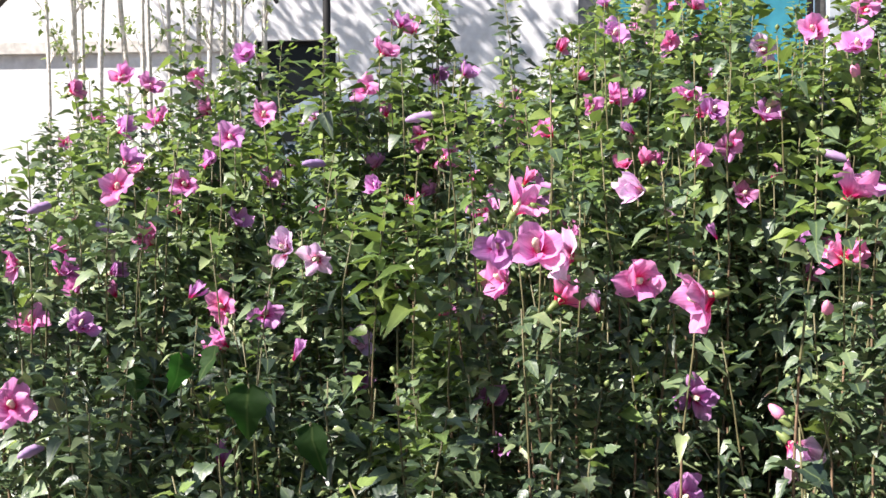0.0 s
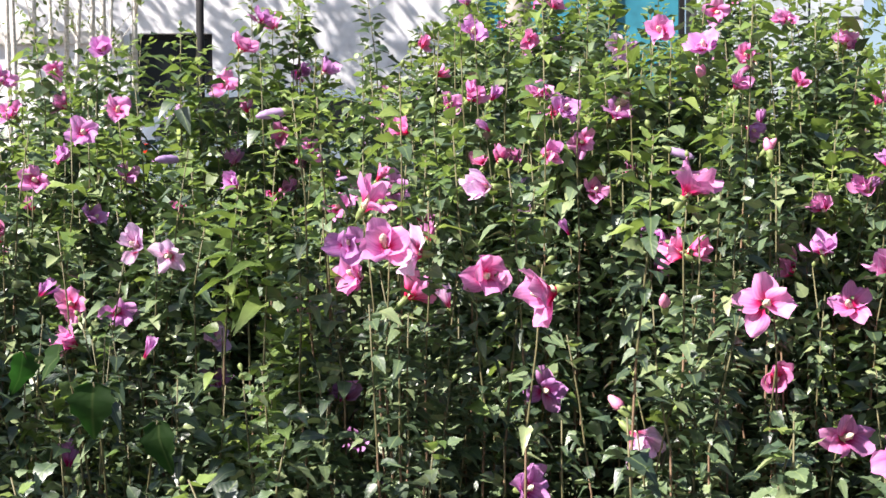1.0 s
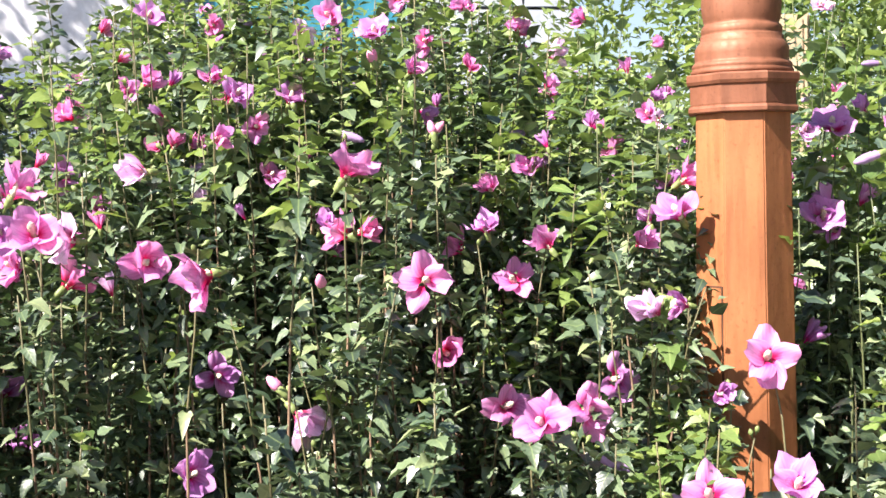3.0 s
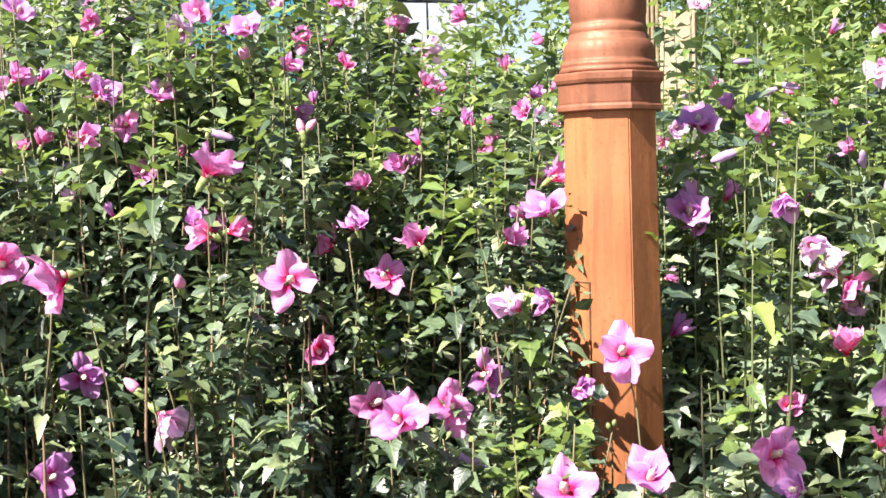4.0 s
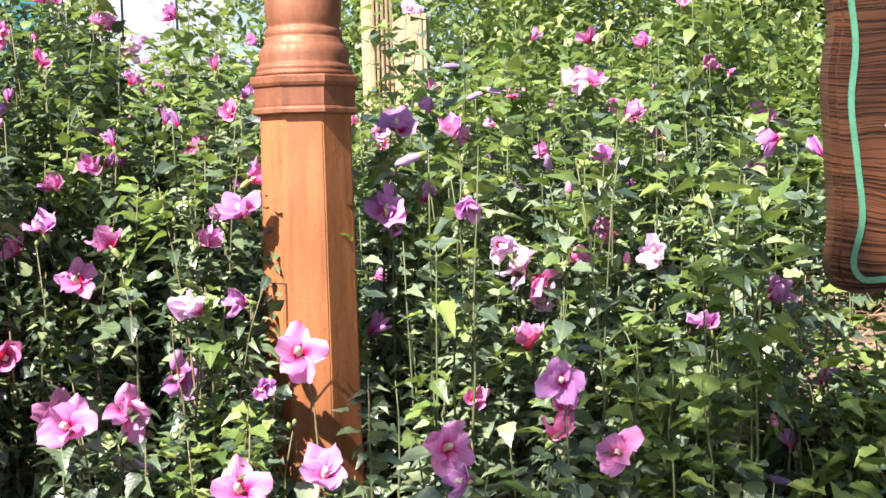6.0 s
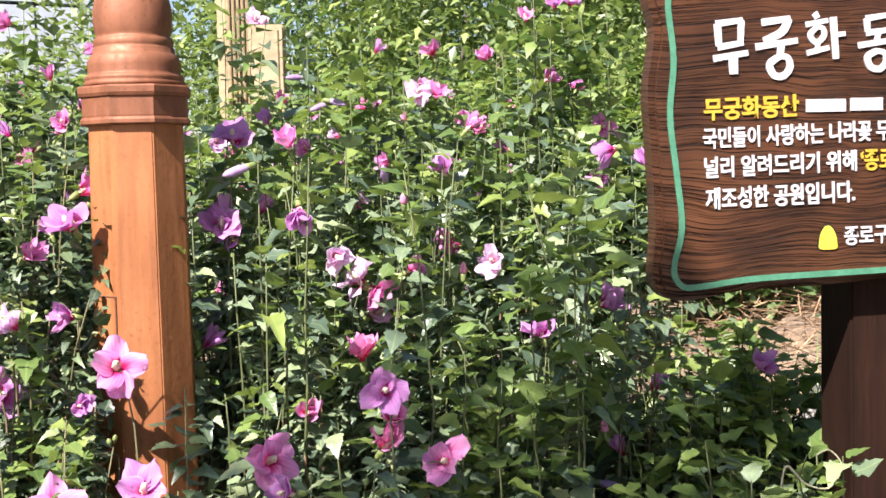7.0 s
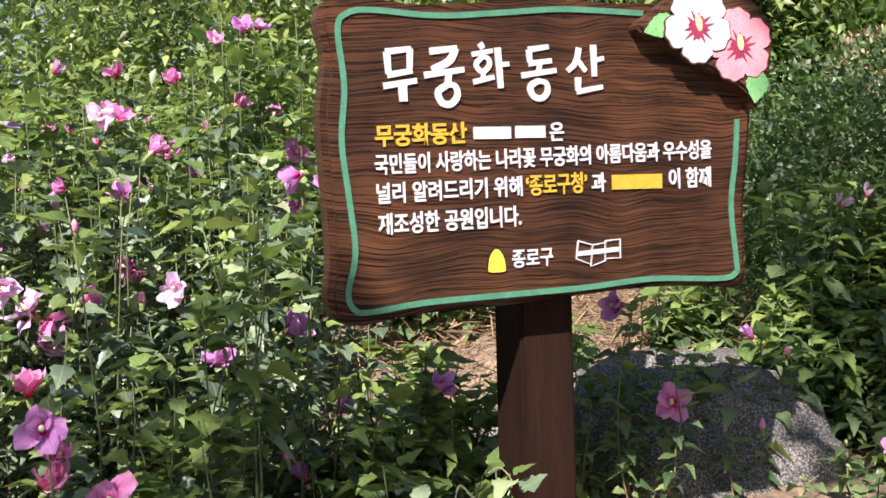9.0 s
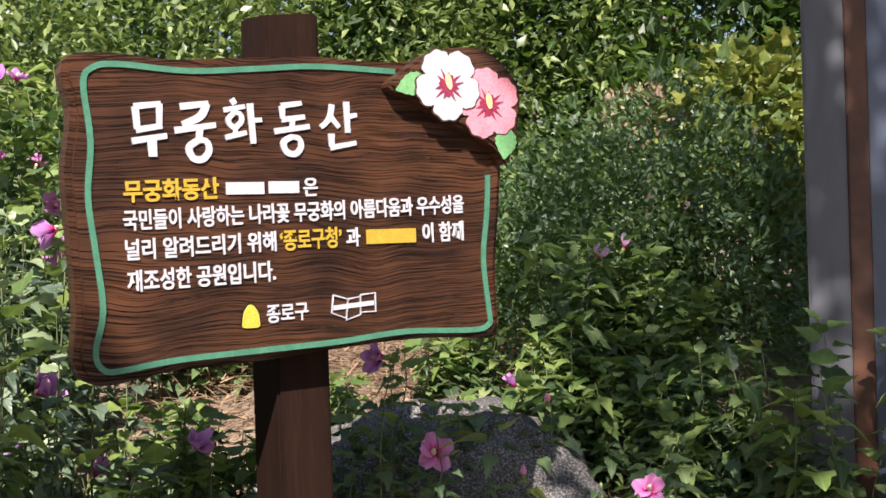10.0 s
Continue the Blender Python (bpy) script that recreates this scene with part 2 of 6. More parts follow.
def carved_wood(name, dark, light, grooves=0.8):
    """Brown stained wood with wavy grain, carved deep along the grain."""
    mat, tree, bsdf = shader(name)
    tc = tree.nodes.new("ShaderNodeTexCoord")
    mp = tree.nodes.new("ShaderNodeMapping"); mp.inputs["Scale"].default_value = (1.0, 1.0, 1.0)
    tree.links.new(tc.outputs["Object"], mp.inputs[0])
    bend = tree.nodes.new("ShaderNodeTexNoise"); bend.inputs["Scale"].default_value, bend.inputs["Detail"].default_value = 3.2, 2.0
    tree.links.new(mp.outputs[0], bend.inputs["Vector"])
    sep = tree.nodes.new("ShaderNodeSeparateXYZ"); tree.links.new(mp.outputs[0], sep.inputs[0])
    up = tree.nodes.new("ShaderNodeMath"); up.operation = "MULTIPLY_ADD"; up.inputs[1].default_value = 0.10
    tree.links.new(bend.outputs["Fac"], up.inputs[0]); tree.links.new(sep.outputs[2], up.inputs[2])
    com = tree.nodes.new("ShaderNodeCombineXYZ")
    low = tree.nodes.new("ShaderNodeMath"); low.operation = "MULTIPLY"; low.inputs[1].default_value = 0.016
    tree.links.new(sep.outputs[0], low.inputs[0]); tree.links.new(low.outputs[0], com.inputs[0]); tree.links.new(up.outputs[0], com.inputs[2])
    lines = tree.nodes.new("ShaderNodeTexNoise"); lines.inputs["Scale"].default_value, lines.inputs["Detail"].default_value = 340.0, 4.0
    tree.links.new(com.outputs[0], lines.inputs["Vector"])
    blotch = noise_node(tree, 6, 3)
    col = ramp(tree, blotch, [(0.35, dark), (0.68, light)])
    cut = ramp(tree, lines.outputs["Fac"], [(0.33, (0.20, 0.18, 0.18)), (0.42, (0.75, 0.74, 0.74)), (0.62, (1.15, 1.12, 1.1))])
    tree.links.new(mixed(tree, "MULTIPLY", grooves, col, cut), bsdf.inputs["Base Color"])
    bsdf.inputs["Roughness"].default_value = 0.45
    bsdf.inputs["Specular IOR Level"].default_value = 0.3
    bump(tree, bsdf, ramp(tree, lines.outputs["Fac"], [(0.34, (0, 0, 0)), (0.5, (1, 1, 1))]), 1.0, 0.006)
    return mat


def speckled_rock():
    """Grey stone with a coarse salt-and-pepper crust."""
    mat, tree, bsdf = shader("rock")
    grit, patch = noise_node(tree, 190, 3), noise_node(tree, 6, 4)
    col = ramp(tree, grit, [(0.40, (0.060, 0.057, 0.054)), (0.52, (0.15, 0.142, 0.134)), (0.64, (0.34, 0.325, 0.31))])
    col = mixed(tree, "MULTIPLY", 0.7, col, ramp(tree, patch, [(0.35, (0.55, 0.55, 0.52)), (0.65, (1.1, 1.08, 1.05))]))
    tree.links.new(col, bsdf.inputs["Base Color"])
    bsdf.inputs["Roughness"].default_value = 0.85
    bump(tree, bsdf, grit, 1.0, 0.006)
    return mat


ROCK = speckled_rock()
GLASS = dark_glass()
POST_PAINT = post_paint("post_paint", (0.29, 0.105, 0.036), (0.40, 0.155, 0.058), 0.15)
# darker copy of the post paint; shade on the top is put into its colour
POST_SHADED = post_paint("post_shaded", (0.20, 0.075, 0.036), (0.28, 0.115, 0.060), 0.3)
SIGN_WOOD = carved_wood("sign_wood", (0.030, 0.0118, 0.0055), (0.088, 0.034, 0.0135), 0.9)
SIGN_RIM = carved_wood("sign_rim", (0.060, 0.026, 0.013), (0.095, 0.042, 0.021), 0.3)
POST_WOOD = surface("post_wood", (0.012, 0.0047, 0.0023), (0.023, 0.0088, 0.0042), 7, 0.8, 0.3, 0.003, (5, 5, 0.5))
POST_WOOD.node_tree.nodes["Principled BSDF"].inputs["Specular IOR Level"].default_value = 0.15


# ---- tools for building ----
def thing(name, x, y, z, label, category, group="", kind="", turn=0.0):
    ob = new(name)
    ob.empty_display_size = 0.1
    ob.matrix_world = pose(x, y, z, 0, 0, turn)
    return tagged(ob, label, category, group, kind)


def place(ob, parent, label=""):
    if parent is not None:
        ob.parent = parent
    if label:
        ob["label"] = label
    return ob


def part(name, bm, material, parent, label="", smooth=False):
    me = bpy.data.meshes.new(name)
    bm.to_mesh(me)
    bm.free()
    me.materials.append(material)
    if smooth:
        me.polygons.foreach_set("use_smooth", [True] * len(me.polygons))
    return place(new(name, me), parent, label)


def soup(name, verts, tris, material, parent=None, uv=None, label="", smooth=False, twin=None):
    """A mesh from arrays of corners and triangles, and a corner's place on the leaf or petal."""
    verts, tris = np.asarray(verts, np.float32), np.asarray(tris, np.int32)
    me = bpy.data.meshes.new(name)
    me.vertices.add(len(verts)); me.vertices.foreach_set("co", verts.ravel())
    me.loops.add(tris.size); me.loops.foreach_set("vertex_index", tris.ravel())
    me.polygons.add(len(tris)); me.polygons.foreach_set("loop_start", np.arange(0, tris.size, 3, dtype=np.int32))
    me.polygons.foreach_set("loop_total", np.full(len(tris), 3, np.int32))
    if smooth:
        me.polygons.foreach_set("use_smooth", np.ones(len(tris), bool))
    me.materials.append(material)
    if twin is not None:
        me.materials.append(twin[0]); me.polygons.foreach_set("material_index", np.asarray(twin[1], np.int32))
    if uv is not None:
        layer = me.uv_layers.new(name="UVMap")
        layer.data.foreach_set("uv", np.asarray(uv, np.float32)[tris.ravel()].ravel())
    me.update(calc_edges=True)
    me.validate()
    return place(new(name, me), parent, label)


def box(bm, x0, x1, y0, y1, z0, z1, bevel=0.0):
    geo = bmesh.ops.create_cube(bm, size=1.0, matrix=Matrix.Translation(((x0 + x1) / 2, (y0 + y1) / 2, (z0 + z1) / 2)) @ Matrix.Diagonal((x1 - x0, y1 - y0, z1 - z0, 1)))
    if bevel:
        edges = list({e for v in geo["verts"] for e in v.link_edges})
        bmesh.ops.bevel(bm, geom=edges, offset=bevel, segments=2, affect="EDGES")
    return bm


def boxed(*a, **k):
    return box(bmesh.new(), *a, **k)


def ring_stack(profile, sides, turn=0.0):
    """A turned or many-sided body from (radius, height) pairs, closed at both ends."""
    bm = bmesh.new()
    rows = []
    for r, z in profile:
        rows.append([bm.verts.new((r * math.cos(turn + 2 * math.pi * i / sides), r * math.sin(turn + 2 * math.pi * i / sides), z)) for i in range(sides)])
    for a, b in zip(rows, rows[1:]):
        for i in range(sides):
            bm.faces.new((a[i], a[(i + 1) % sides], b[(i + 1) % sides], b[i]))
    bm.faces.new(list(reversed(rows[0]))); bm.faces.new(rows[-1])
    return bm


def tube_arrays(path, radii, sides=5):
    """Corners and triangles of a tapered tube along a path."""
    path, n = np.asarray(path, float), len(path)
    ahead = np.gradient(path, axis=0)
    ahead /= np.linalg.norm(ahead, axis=1)[:, None] + 1e-9
    ref = np.where(np.abs(ahead[:, 2:3]) > 0.9, np.array([[1.0, 0, 0]]), np.array([[0, 0, 1.0]]))
    a = np.cross(ahead, ref); a /= np.linalg.norm(a, axis=1)[:, None] + 1e-9
    b = np.cross(ahead, a)
    ang = np.arange(sides) * 2 * np.pi / sides
    v = path[:, None] + np.asarray(radii)[:, None, None] * (a[:, None] * np.cos(ang)[None, :, None] + b[:, None] * np.sin(ang)[None, :, None])
    f = []
    for i in range(n - 1):
        for k in range(sides):
            p, q = i * sides + k, i * sides + (k + 1) % sides
            f += [(p, q, q + sides), (p, q + sides, p + sides)]
    v = v.reshape(-1, 3)
    v = np.vstack([v, path[-1]])
    f += [((n - 1) * sides + k, (n - 1) * sides + (k + 1) % sides, n * sides) for k in range(sides)]
    return v, np.array(f)


# a lobed leaf: midrib three points, four points down each side
LEAF_RIGHT = [(0.19, 0.08), (0.34, 0.30), (0.265, 0.47), (0.235, 0.62)]
LEAF_MID = [(0, 0.0), (0, 0.42), (0, 1.0)]
LEAF_UV = np.array(LEAF_MID + LEAF_RIGHT + [(-a, b) for a, b in LEAF_RIGHT])
_half = [(0, 3, 4), (0, 4, 1), (1, 4, 5), (1, 5, 6), (1, 6, 2)]
LEAF_TRI = np.array(_half + [(a if a < 3 else a + 4, c if c < 3 else c + 4, b if b < 3 else b + 4) for a, b, c in _half])
# the same with coarse teeth, for the largest and nearest
BIG_RIGHT = [(0.12, 0.02), (0.30, 0.11), (0.30, 0.20), (0.42, 0.32), (0.34, 0.42), (0.34, 0.55), (0.21, 0.64), (0.15, 0.80)]
BIG_MID = [(0, 0.0), (0, 0.30), (0, 0.60), (0, 1.0)]
BIG_UV = np.array(BIG_MID + BIG_RIGHT + [(-a, b) for a, b in BIG_RIGHT])
_half = [(0, 4, 5), (0, 5, 6), (0, 6, 1), (1, 6, 7), (1, 7, 8), (1, 8, 2), (2, 8, 9), (2, 9, 10), (2, 10, 11), (2, 11, 3)]
BIG_TRI = np.array(_half + [(a if a < 4 else a + 8, c if c < 4 else c + 8, b if b < 4 else b + 8) for a, b, c in _half])
# a small pointed leaf for what stays far off
MID_UV = np.array([(0, 0), (0.36, 0.32), (0.30, 0.56), (0, 1.0), (-0.30, 0.56), (-0.36, 0.32), (0, 0.42)])
MID_TRI = np.array([(0, 1, 6), (1, 2, 6), (2, 3, 6), (3, 4, 6), (4, 5, 6), (5, 0, 6)])
FAR_UV = np.array([(0, 0), (0.24, 0.4), (0, 1.0), (-0.24, 0.4), (0, 0.45)])
FAR_TRI = np.array([(0, 1, 4), (1, 2, 4), (0, 4, 3), (4, 2, 3)])


def leaf_arrays(P, D, size, rng, far=False, fold=0.25, curl=0.3, tilt=0.5, girth=1.0):
    """Leaves at P that point along D: corners, triangles, places on the leaf."""
    uv, tri = (MID_UV, MID_TRI) if far == "mid" else (BIG_UV, BIG_TRI) if far == "big" else (FAR_UV, FAR_TRI) if far else (LEAF_UV, LEAF_TRI)
    P, D = np.asarray(P, float), np.asarray(D, float)
    n = len(P)
    D = D / (np.linalg.norm(D, axis=1)[:, None] + 1e-9)
    up = np.array([0, 0, 1.0]) + rng.normal(0, tilt, (n, 3))
    S = np.cross(D, up); S /= np.linalg.norm(S, axis=1)[:, None] + 1e-9
    U = np.cross(S, D)
    wide = rng.uniform(0.8, 1.2, (n, 1, 1)) * girth
    a, b = uv[None, :, 0:1], uv[None, :, 1:2]
    f, c = rng.uniform(0.2, 1.5, (n, 1, 1)) * fold, rng.uniform(-0.2, 1.8, (n, 1, 1)) * curl
    h = f * np.abs(a) - c * b * b + 0.06 * np.sin(b * 12 + np.abs(a) * 11 + rng.uniform(0, 6, (n, 1, 1)))
    s = np.asarray(size).reshape(-1, 1, 1)
    V = P[:, None] + s * (S[:, None] * a * wide + D[:, None] * b + U[:, None] * h)
    k = len(uv)
    T = tri[None] + (np.arange(n) * k)[:, None, None]
    UV = np.tile(uv + (0.5, 0), (n, 1))
    return V.reshape(-1, 3), T.reshape(-1, 3), UV


def ground_height(x, y):
    """The verge is level, the bed is banked up, and a low mound rises towards the hedge."""
    d = 0.33 * x + 0.94 * y
    s = np.clip((d - 0.5) / 0.5, 0, 1)
    mound = 0.26 * np.exp(-((x - 4.4) ** 2 + (y - 2.3) ** 2) / 1.6)
    return 0.55 * s * s * (3 - 2 * s) + 0.09 * np.clip(d - 1, 0, 2) + 0.017 * np.clip(d - 3, 0, 7) + mound


# ---- the large structure ----
def make_ground():
    xs = np.concatenate([np.linspace(-60, -4, 15)[:-1], np.linspace(-4, 8, 121), np.linspace(8, 60, 14)[1:]])
    ys = np.concatenate([np.linspace(-60, -2, 15)[:-1], np.linspace(-2, 7, 91), np.linspace(7, 60, 14)[1:]])
    X, Y = np.meshgrid(xs, ys)
    Z = ground_height(X, Y)
    near = (np.abs(X - 2) < 6) & (Y > 0.6) & (Y < 7)
    rough = np.array([noise.noise((x * 2.3, y * 2.3, 0.0)) * 0.03 + noise.noise((x * 9, y * 9, 3.0)) * 0.012 for x, y in zip(X.ravel(), Y.ravel())]).reshape(X.shape)
    Z = Z + rough * near
    w = len(xs)
    i = (np.arange(len(ys) - 1)[:, None] * w + np.arange(w - 1)[None]).ravel()
    T = np.concatenate([np.stack([i, i + 1, i + w + 1], 1), np.stack([i, i + w + 1, i + w], 1)])
    ob = soup("ground", np.stack([X, Y, Z], -1).reshape(-1, 3), T, SOIL, smooth=True)
    tagged(ob, "bare brown soil of the flower bed and verge", "ground", kind="structure")


def flat_sheet(name, pts, lift, material, label, category):
    bm = bmesh.new()
    bm.faces.new([bm.verts.new((x, y, float(ground_height(x, y)) + lift)) for x, y in pts])
    ob = part(name, bm, material, None)
    tagged(ob, label, category, kind="structure")


make_ground()
# the footpath under the camera, and the street in front of the building
flat_sheet("pavement", [(-12, 4.1), (-12, -6), (14, -12), (14, -4.6)], 0.012, PAVING, "grey paved footpath beside the flower bed", "pavement")


def level_slab(name, x0, x1, y0, y1, z0, z1, material, label, category):
    ob = part(name, boxed(x0, x1, y0, y1, z0, z1, bevel=0.01), material, None)
    tagged(ob, label, category, kind="structure")


level_slab("road", -30, 30, 8.4, 12.2, 0.4, 0.87, ASPHALT, "dark asphalt street in front of the white building", "road")
level_slab("kerb", -30, 30, 8.25, 8.4, 0.4, 0.95, CONCRETE, "grey concrete kerb along the street", "kerb")


def building():
    """A white plastered wall with one dark window, a stone band and a teal glazed shopfront."""
    house = thing("white_building", -3.0, 13.0, 0.85, "white plastered building with a dark window and stone band", "building")
    # wall round the opening: x -2.89..-2.02, z 2.3..3.11 in the world
    L, R, B, T = 0.11, 0.98, 1.45, 2.26
    for x0, x1, z0, z1 in ((-9, L, 0, 5), (R, 3.55, 0, 5), (L, R, 0, B), (L, R, T, 5)):
        part("wall", boxed(x0, x1, 0, 0.3, z0, z1), PLASTER, house)
    part("ledge", boxed(-9, L - 0.06, -0.07, -0.002, 2.14, 2.28, bevel=0.012), LEDGE, house, "beige stone band")
    win = part("window", boxed(L + 0.03, R - 0.03, 0.12, 0.14, B + 0.03, T - 0.03), GLASS, house, "dark window glass")
    for x0, x1, z0, z1 in ((L, L + 0.05, B, T), (R - 0.05, R, B, T), (L + 0.05, R - 0.05, T - 0.05, T), (L + 0.05, R - 0.05, B, B + 0.05)):
        part("frame", boxed(x0, x1, 0.09, 0.16, z0, z1), BLACK_METAL, win)
    part("sill", boxed(L - 0.05, R + 0.05, -0.06, 0.1, B - 0.05, B - 0.002, bevel=0.008), LEDGE, win)
    part("roof", boxed(-9.2, 3.7, -0.25, 6, 5.0, 5.2, bevel=0.02), CONCRETE, house)
    part("corner_pier", boxed(3.552, 3.75, -0.05, 0.4, 0, 5), GREY_METAL, house, "dark grey pier")
    shop = thing("shopfront", 0.8, 13.0, 0.85, "teal blue glazed shopfront with dark frames", "shopfront")
    for k, (x0, x1) in enumerate(((0.0, 0.66), (0.72, 1.38), (1.44, 2.1))):
        part("panel", boxed(x0, x1, 0.05, 0.1, 0.05, 4.9), TEAL, shop)
    for x in (0.66, 1.38, 2.1):
        part("mullion", boxed(x + 0.002, x + 0.058, 0.0, 0.14, 0.0, 4.9), BLACK_METAL, shop)
    grey = thing("grey_building", 3.1, 12.9, 0.85, "pale blue-grey panelled building front", "building")
    for i in range(3):
        part("panel", boxed(i * 0.58, i * 0.58 + 0.55, 0, 0.2, 0, 2.35), PALE_PANEL, grey)
        part("panel", boxed(i * 0.58, i * 0.58 + 0.55, 0, 0.2, 2.39, 4.9), PALE_PANEL, grey)
    part("wall", boxed(-0.05, 1.78, 0.21, 0.5, 0, 5), CONCRETE, grey)


building()


# ---- street things behind the bed ----
def street_pole():
    z = float(ground_height(-1.15, 7.7))
    pole = thing("street_pole", -1.15, 7.7, z, "thin black metal pole with a small bracket", "pole")
    part("shaft", ring_stack([(0.045, 0), (0.045, 0.25), (0.026, 0.3), (0.024, 3.4)], 12), BLACK_METAL, pole, smooth=True)
    for s in (-1, 1):
        bm = boxed(-0.09, 0.09, -0.01, 0.01, -0.012, 0.012)
        bmesh.ops.transform(bm, matrix=pose(-0.42 + 0.05 * s, 0, 1.92, 0, 55 * s, 0), verts=bm.verts)
        part("bracket", bm, BLACK_METAL, pole)
    part("arm", boxed(-0.42, 0, -0.008, 0.008, 1.985, 2.0), BLACK_METAL, pole)


def utility_pole():
    x, y = 0.94, 8.9
    pole = thing("utility_pole", x, y, 0.83, "round weathered concrete utility pole", "pole")
    part("shaft", ring_stack([(0.098, 0), (0.085, 4.6)], 20), CONCRETE, pole, smooth=True)
    part("band", ring_stack([(0.096, 2.35), (0.098, 2.36), (0.098, 2.4), (0.096, 2.41)], 20), GREY_METAL, pole)


def parked_car():
    """A pale blue-grey hatchback seen from its side, its tail to the left."""
    car = thing("parked_car", -2.35, 10.2, 0.87, "pale blue-grey parked hatchback car with red tail lamp", "car")
    lower = [(0.0, 0.35), (0.02, 0.75), (0.06, 0.95), (0.9, 0.98), (2.6, 0.95), (3.6, 0.82), (3.85, 0.62), (3.88, 0.32), (3.4, 0.22), (0.4, 0.22)]
    upper = [(0.10, 0.95), (0.38, 1.30), (0.62, 1.42), (1.7, 1.44), (2.05, 1.38), (2.75, 0.955)]

    def slab(outline, y0, y1, inset=0.0):
        bm = bmesh.new()
        a = [bm.verts.new((x, y0, z)) for x, z in outline]
        b = [bm.verts.new((x, y1, z)) for x, z in outline]
        n = len(outline)
        for i in range(n):
            bm.faces.new((a[i], a[(i + 1) % n], b[(i + 1) % n], b[i]))
        bm.faces.new(a[::-1]); bm.faces.new(b)
        bmesh.ops.recalc_face_normals(bm, faces=bm.faces)
        bmesh.ops.bevel(bm, geom=list(bm.edges), offset=0.04, segments=2, affect="EDGES")
        return bm
    part("body", slab(lower, 0, 1.65), CAR_PAINT, car)
    part("cabin", slab(upper, 0.1, 1.55), CAR_PAINT, car)
    for pts in ([(0.30, 1.02), (0.50, 1.30), (1.05, 1.35), (1.05, 1.01)], [(1.13, 1.01), (1.13, 1.355), (1.72, 1.36), (1.98, 1.31), (2.45, 1.0)]):
        bm = bmesh.new()
        a = [bm.verts.new((x, 0.085, z)) for x, z in pts]
        b = [bm.verts.new((x, 0.105, z)) for x, z in pts]
        bm.faces.new(a)
        for i in range(len(pts)):
            bm.faces.new((a[i], b[i], b[(i + 1) % len(pts)], a[(i + 1) % len(pts)]))
        part("window", bm, GLASS, car)
    part("tail_lamp", boxed(-0.012, 0.30, -0.012, 0.2, 0.84, 0.955, bevel=0.02), TAIL_RED, car, "red tail lamp")
    part("bumper", boxed(-0.06, 0.4, -0.01, 1.66, 0.34, 0.55, bevel=0.04), CAR_PAINT, car)
    for x in (0.75, 3.1):
        bm = ring_stack([(0.2, 0), (0.31, 0.02), (0.31, 0.18), (0.2, 0.2)], 24)
        bmesh.ops.transform(bm, matrix=pose(x, -0.02 + 0.2, 0.31, 90, 0, 0), verts=bm.verts)
        wheel = part("wheel", bm, TYRE, car)
        bm = ring_stack([(0.19, 0), (0.19, 0.012), (0.05, 0.03)], 16)
        bmesh.ops.transform(bm, matrix=pose(x, -0.021, 0.31, 90, 0, 0), verts=bm.verts)
        part("rim", bm, GREY_METAL, wheel)


def beige_gatepost():
    z = float(ground_height(2.9, 4.7))
    gate = thing("fluted_post", 2.93, 4.76, z, "beige painted fluted post in the hedge", "post")
    part("shaft", boxed(-0.055, 0.055, -0.04, 0.055, 0, 1.9), BEIGE, gate)
    for k in range(5):
        part("rib", boxed(-0.052 + k * 0.022, -0.038 + k * 0.022, -0.056, -0.041, 0.02, 1.9, bevel=0.003), BEIGE, gate)
    cab = thing("beige_cabinet", 2.95, 4.46, float(ground_height(2.95, 4.46)), "small beige metal utility cabinet", "cabinet", turn=-28)
    z1 = 1.99 - float(ground_height(2.99, 4.44))
    part("body", boxed(-0.075, 0.075, -0.06, 0.12, 0, z1, bevel=0.006), BEIGE, cab)
    part("door", boxed(-0.066, 0.05, -0.072, -0.062, 0.1, z1 - 0.02, bevel=0.003), BEIGE, cab)
    part("side_strip", boxed(0.054, 0.068, -0.075, -0.062, 0.05, z1 - 0.01, bevel=0.002), BEIGE, cab)


street_pole()
utility_pole()
parked_car()
beige_gatepost()


